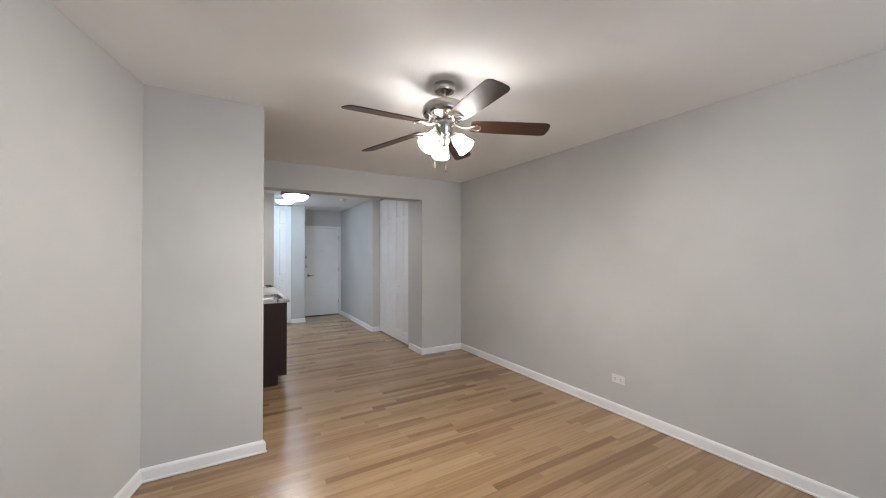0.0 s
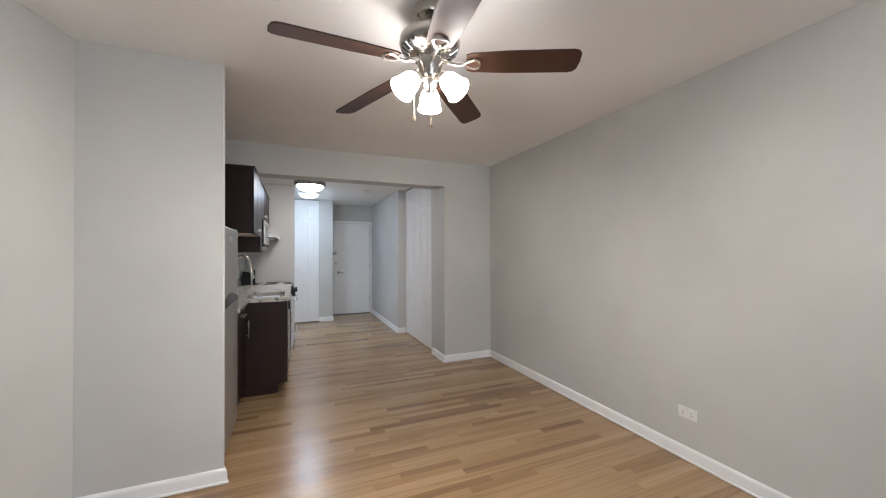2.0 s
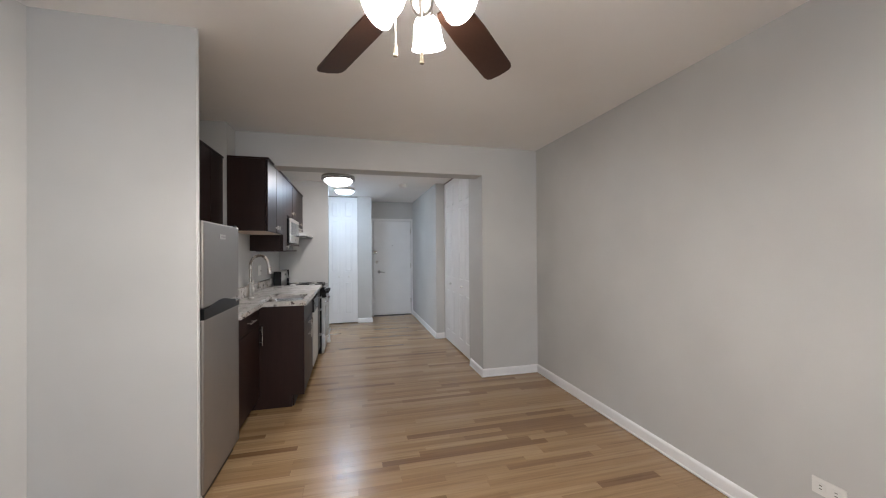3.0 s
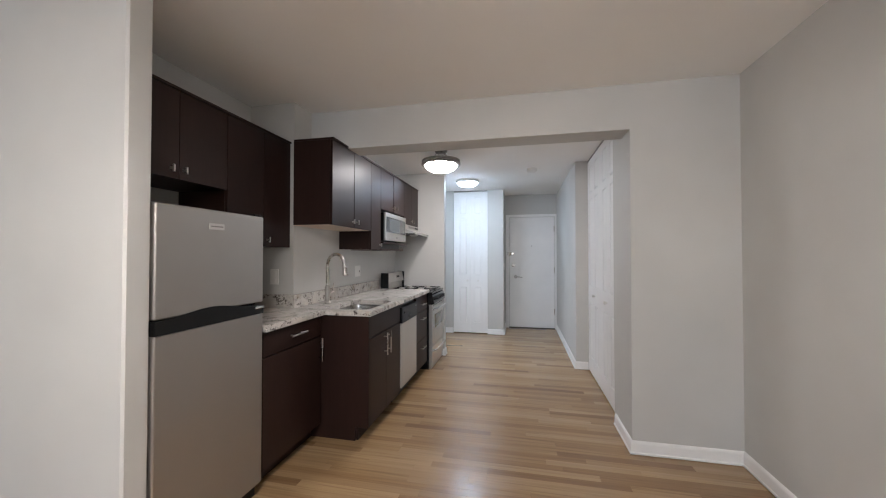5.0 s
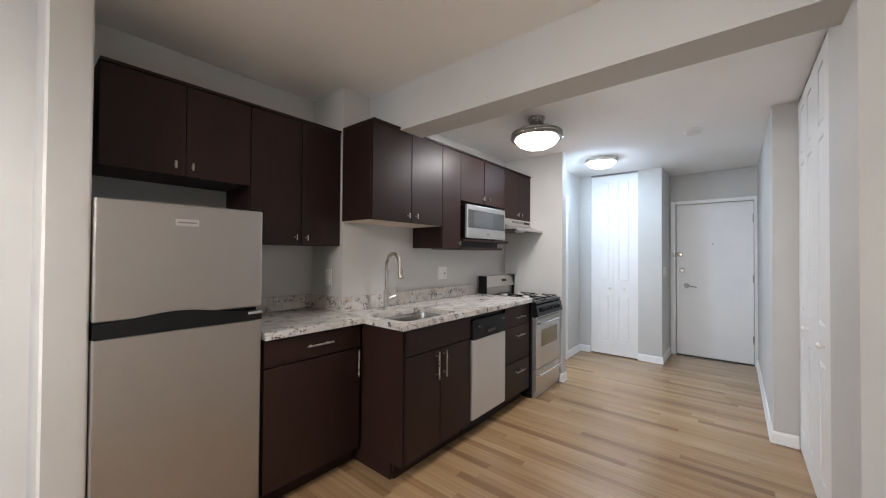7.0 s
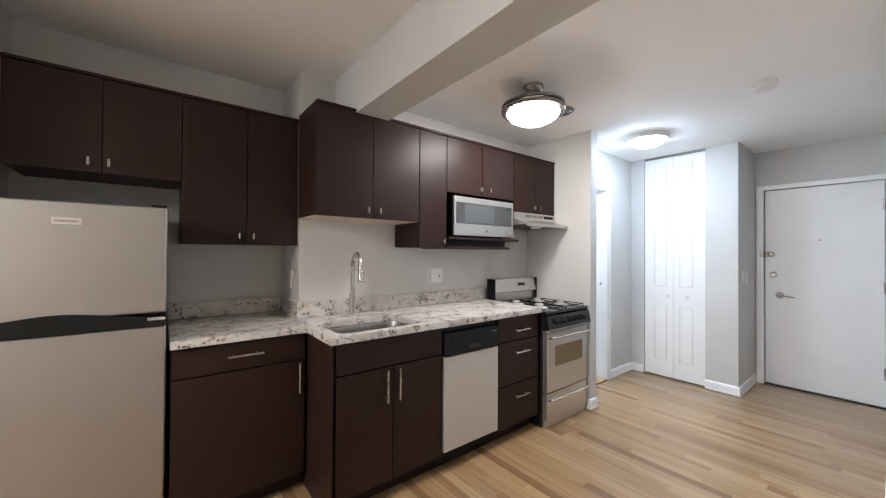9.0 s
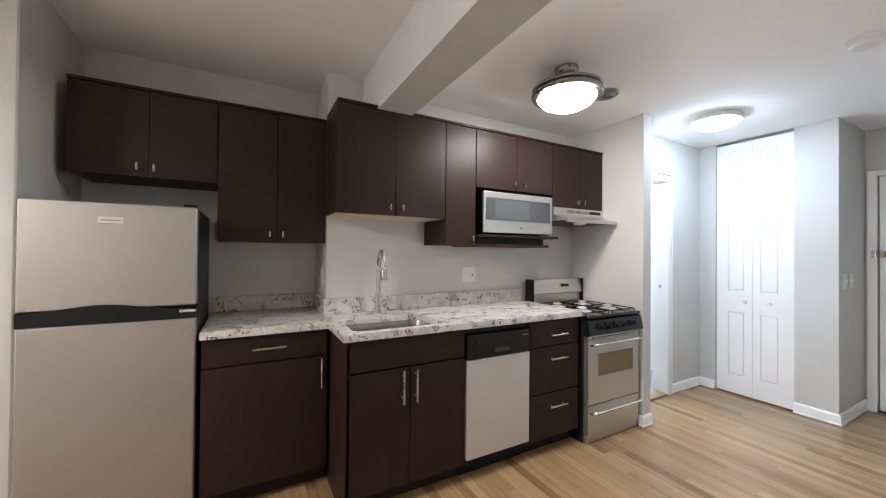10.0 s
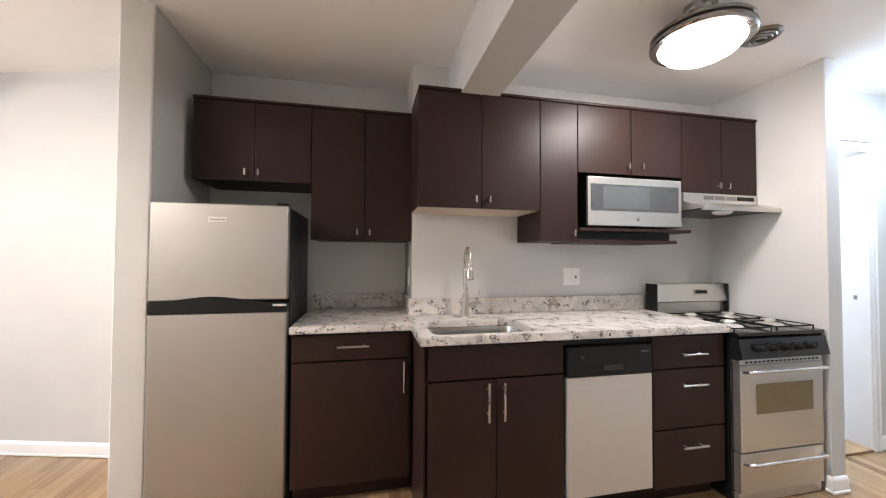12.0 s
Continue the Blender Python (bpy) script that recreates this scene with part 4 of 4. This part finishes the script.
part("lamp_fitter", lathe(bmesh.new(), [(0.0, 2.092), (0.03, 2.092), (0.036, 2.077), (0.03, 2.051), (0.016, 2.033), (0.0, 2.027)], at, 28), NICKEL, fan)
for k, a in enumerate((70, 190, 310)):
    arm = pose(*FAN, 2.083 + RISE, 0, 0, a)
    bm = tube(bmesh.new(), [(0.02, 0, 0.0), (0.05, 0, 0.010), (0.072, 0, 0.004)], 0.008, 10)
    sock = pose(0.068, 0, 0.008, 0, 180 - 43, 0)
    lathe(bm, [(0.0, -0.012), (0.02, -0.012), (0.024, 0.0), (0.024, 0.02), (0.0, 0.02)], sock, 20)
    bmesh.ops.transform(bm, matrix=arm, verts=bm.verts)
    part("lamp_arm", bm, NICKEL, fan)
    sh = lathe(bmesh.new(), [(0.024, 0.012), (0.034, 0.020), (0.043, 0.040), (0.047, 0.065), (0.051, 0.09), (0.058, 0.108), (0.055, 0.1085), (0.048, 0.09), (0.044, 0.065), (0.039, 0.042), (0.02, 0.022)], sock, 30)
    bmesh.ops.transform(sh, matrix=arm, verts=sh.verts)
    part("shade", sh, SHADE_GLOW, fan, "lit frosted glass bell shade")
    bulb = lathe(bmesh.new(), [(0.0, 0.024), (0.012, 0.026), (0.018, 0.04), (0.026, 0.058), (0.026, 0.072), (0.018, 0.086), (0.0, 0.091)], sock, 20)
    bmesh.ops.transform(bulb, matrix=arm, verts=bulb.verts)
    part("bulb", bulb, BULB, fan, "lit white bulb")
for dx, dy, z in ((-0.008, -0.034, 1.922), (-0.085, -0.03, 1.936)):
    x, y = FAN[0] + dx, FAN[1] + dy
    c = part("pull_chain", tube(bmesh.new(), [(x, y, 2.133), (x, y, z)], 0.0016, 6), NICKEL, fan)
    part("pull_knob", lathe(bmesh.new(), [(0.0, 0.012), (0.004, 0.01), (0.006, -0.012), (0.007, -0.024), (0.0, -0.026)], pose(x, y, z), 12), BRASS, c)

L1 = (1.83, 6.10)
lamp = thing("ceiling_light", (*L1, HALL_H), "semi-flush ceiling light with lit glass bowl in nickel rings", "ceiling light")
at = pose(*L1, 0)
part("canopy", lathe(bmesh.new(), [(0.000, 2.385), (0.065, 2.385), (0.065, 2.365), (0.055, 2.345), (0.038, 2.335), (0.000, 2.335)], at, 32), PEWTER, lamp)
for k in range(6):
    a = radians(60 * k + 20)
    c, s = math.cos(a), math.sin(a)
    part("arm", tube(bmesh.new(), [(L1[0] + r * c, L1[1] + r * s, z) for r, z in ((0.043, 2.345), (0.059, 2.318), (0.095, 2.285), (0.142, 2.262), (0.180, 2.255))], 0.004, 8), PEWTER, lamp)
part("ring", lathe(bmesh.new(), [(0.171, 2.268), (0.190, 2.268), (0.196, 2.262), (0.196, 2.252), (0.189, 2.247), (0.171, 2.247), (0.171, 2.268)], at, 56), PEWTER, lamp, "dark nickel upper ring")
part("ring", lathe(bmesh.new(), [(0.165, 2.240), (0.193, 2.240), (0.199, 2.233), (0.199, 2.222), (0.192, 2.214), (0.165, 2.212), (0.165, 2.240)], at, 56), PEWTER, lamp, "dark nickel lower ring")
# added disc, hidden above the bowl, keeps its glow off the ceiling
part("upward_light_block", lathe(bmesh.new(), [(0.000, 2.2465), (0.169, 2.2465), (0.169, 2.2415), (0.000, 2.238)], at, 40), WHITE_PLASTIC, lamp)
part("bowl", lathe(bmesh.new(), [(0.000, 2.228), (0.163, 2.230), (0.167, 2.222), (0.162, 2.205), (0.138, 2.178), (0.095, 2.156), (0.048, 2.146), (0.000, 2.144)], at, 48), BOWL, lamp, "lit frosted glass bowl")

L2 = (1.87, 7.69)
lamp = thing("ceiling_light", (*L2, HALL_H), "flush round hall ceiling light, lit, with a pale rim", "ceiling light")
at = pose(*L2, 0)
part("rim", lathe(bmesh.new(), [(0.000, 2.385), (0.162, 2.385), (0.168, 2.378), (0.168, 2.355), (0.162, 2.345), (0.146, 2.345), (0.146, 2.36), (0.000, 2.36)], at, 56), WHITE_PLASTIC, lamp)
part("bowl", lathe(bmesh.new(), [(0.000, 2.359), (0.143, 2.359), (0.144, 2.345), (0.133, 2.325), (0.100, 2.305), (0.050, 2.295), (0.000, 2.293)], at, 48), HALL_BOWL, lamp, "lit frosted glass dome")

lamp = thing("ceiling_light", (0.7, 7.85, HALL_H), "round bathroom ceiling light, lit", "ceiling light")
part("bowl", lathe(bmesh.new(), [(0.0, 2.385), (0.15, 2.385), (0.15, 2.365), (0.12, 2.335), (0.06, 2.318), (0.0, 2.315)], pose(0.7, 7.85, 0), 40), BATH_BOWL, lamp)

det = thing("smoke_detector", (2.76, 7.15, HALL_H), "white round smoke detector on the hall ceiling", "smoke detector")
part("base", lathe(bmesh.new(), [(0.0, 2.385), (0.066, 2.385), (0.066, 2.375), (0.0, 2.375)], pose(2.76, 7.15, 0), 36), WHITE_PLASTIC, det)
part("cover", lathe(bmesh.new(), [(0.0, 2.3745), (0.062, 2.3745), (0.060, 2.352), (0.05, 2.342), (0.0, 2.340)], pose(2.76, 7.15, 0), 36), WHITE_PLASTIC, det)
vent = thing("ceiling_vent", (1.72, 6.58, HALL_H), "round nickel ceiling vent with concentric rings", "vent")
part("flange", lathe(bmesh.new(), [(0.0, 2.385), (0.09, 2.385), (0.09, 2.380), (0.079, 2.372), (0.07, 2.374), (0.0, 2.374)], pose(1.72, 6.58, 0), 40), PEWTER, vent)
for r, z in ((0.058, 2.364), (0.040, 2.360), (0.020, 2.358)):
    part("ring", lathe(bmesh.new(), [(r, z + 0.010), (r + 0.010, z + 0.006), (r + 0.006, z), (r - 0.004, z + 0.003), (r, z + 0.010)], pose(1.72, 6.58, 0), 36), PEWTER, vent)

# ---- floor ----
floor = setting("floor", extruded(bmesh.new(), [(BACK_X - 0.13, BACK - 0.12), (RIGHT + 0.12, BACK - 0.12), (RIGHT + 0.12, ENTRY_Y + 0.12), (0.0, ENTRY_Y + 0.12), (0.0, STUB_Y1 - 0.1), (LEFT - 0.12, STUB_Y1 - 0.1), (LEFT - 0.12, WING_Y0)], -0.12, -0.007), GAP, "narrow oak strip floor, honey brown, satin varnish", "floor")
setting("floor_bathroom", boxed(0.0, ALC_X - 0.115, STUB_Y1 - 0.05, BIF_Y + 0.05, -0.006, 0.006), painted("bath_tile", (0.34, 0.38, 0.44), 0.3), "grey-blue tiled bathroom floor", "floor")
rng = random.Random(7)
BOARD, DEEP, JOINT = 0.057, 0.007, 0.0003
meshes = {}
rest = bmesh.new()


def board_bm(bm, length, o=(0, 0, 0)):
    """A board from its lower left corner: a top with eased edges, and its sides."""
    j, e = JOINT, 0.00015
    lo = [(j, j), (length - j, j), (length - j, BOARD - j), (j, BOARD - j)]
    hi = [(j + e, j + e), (length - j - e, j + e), (length - j - e, BOARD - j - e), (j + e, BOARD - j - e)]
    rows = [[bm.verts.new((x + o[0], y + o[1], z + o[2])) for x, y in l] for l, z in ((lo, -DEEP), (lo, -0.0003), (hi, 0.0))]
    for a, b in zip(rows, rows[1:]):
        for i in range(4):
            bm.faces.new((a[i], a[(i + 1) % 4], b[(i + 1) % 4], b[i]))
    bm.faces.new(rows[-1])


y = BACK
while y < ENTRY_Y + 0.03:
    if y < BUMP_Y:
        x, end = LEFT - 0.02 - SLANT * max(0, WING_Y0 - y) if y < JOG_Y + 0.05 else SINK_X - 0.02, RIGHT + 0.01
        x, end = (x if y < STUB_Y0 else ALC_X - 0.02), end
    else:
        x, end = ALC_X - 0.02 if y > STUB_Y0 else SINK_X - 0.02, HALL_X + 0.02
    first = True
    while x < end - 0.02:
        length = round(rng.choice((0.3, 0.4, 0.5, 0.6, 0.75, 0.9, 1.1, 1.3, 1.5)) + rng.choice((0, 0.05)), 2)
        if first:
            length, first = round(max(0.2, length * rng.uniform(0.3, 1.0)) * 20) / 20, False
        if end - x - length < 0.2:
            length = round((end - x) * 50 + 0.5) / 50
        if 3.0 < y < 6.9:
            if length not in meshes:
                bm = bmesh.new()
                board_bm(bm, length)
                meshes[length] = finish("board", bm, OAK, False)
            ob = new("board", meshes[length])
            ob.location = (x, y, 0)
            ob.parent = floor
        else:
            board_bm(rest, length, (x, y, 0))
        x += length
    y += BOARD
more = new("boards", finish("boards", rest, OAK_REST, False))
more.parent = floor
tagged(more, "", "", "", "stuff")
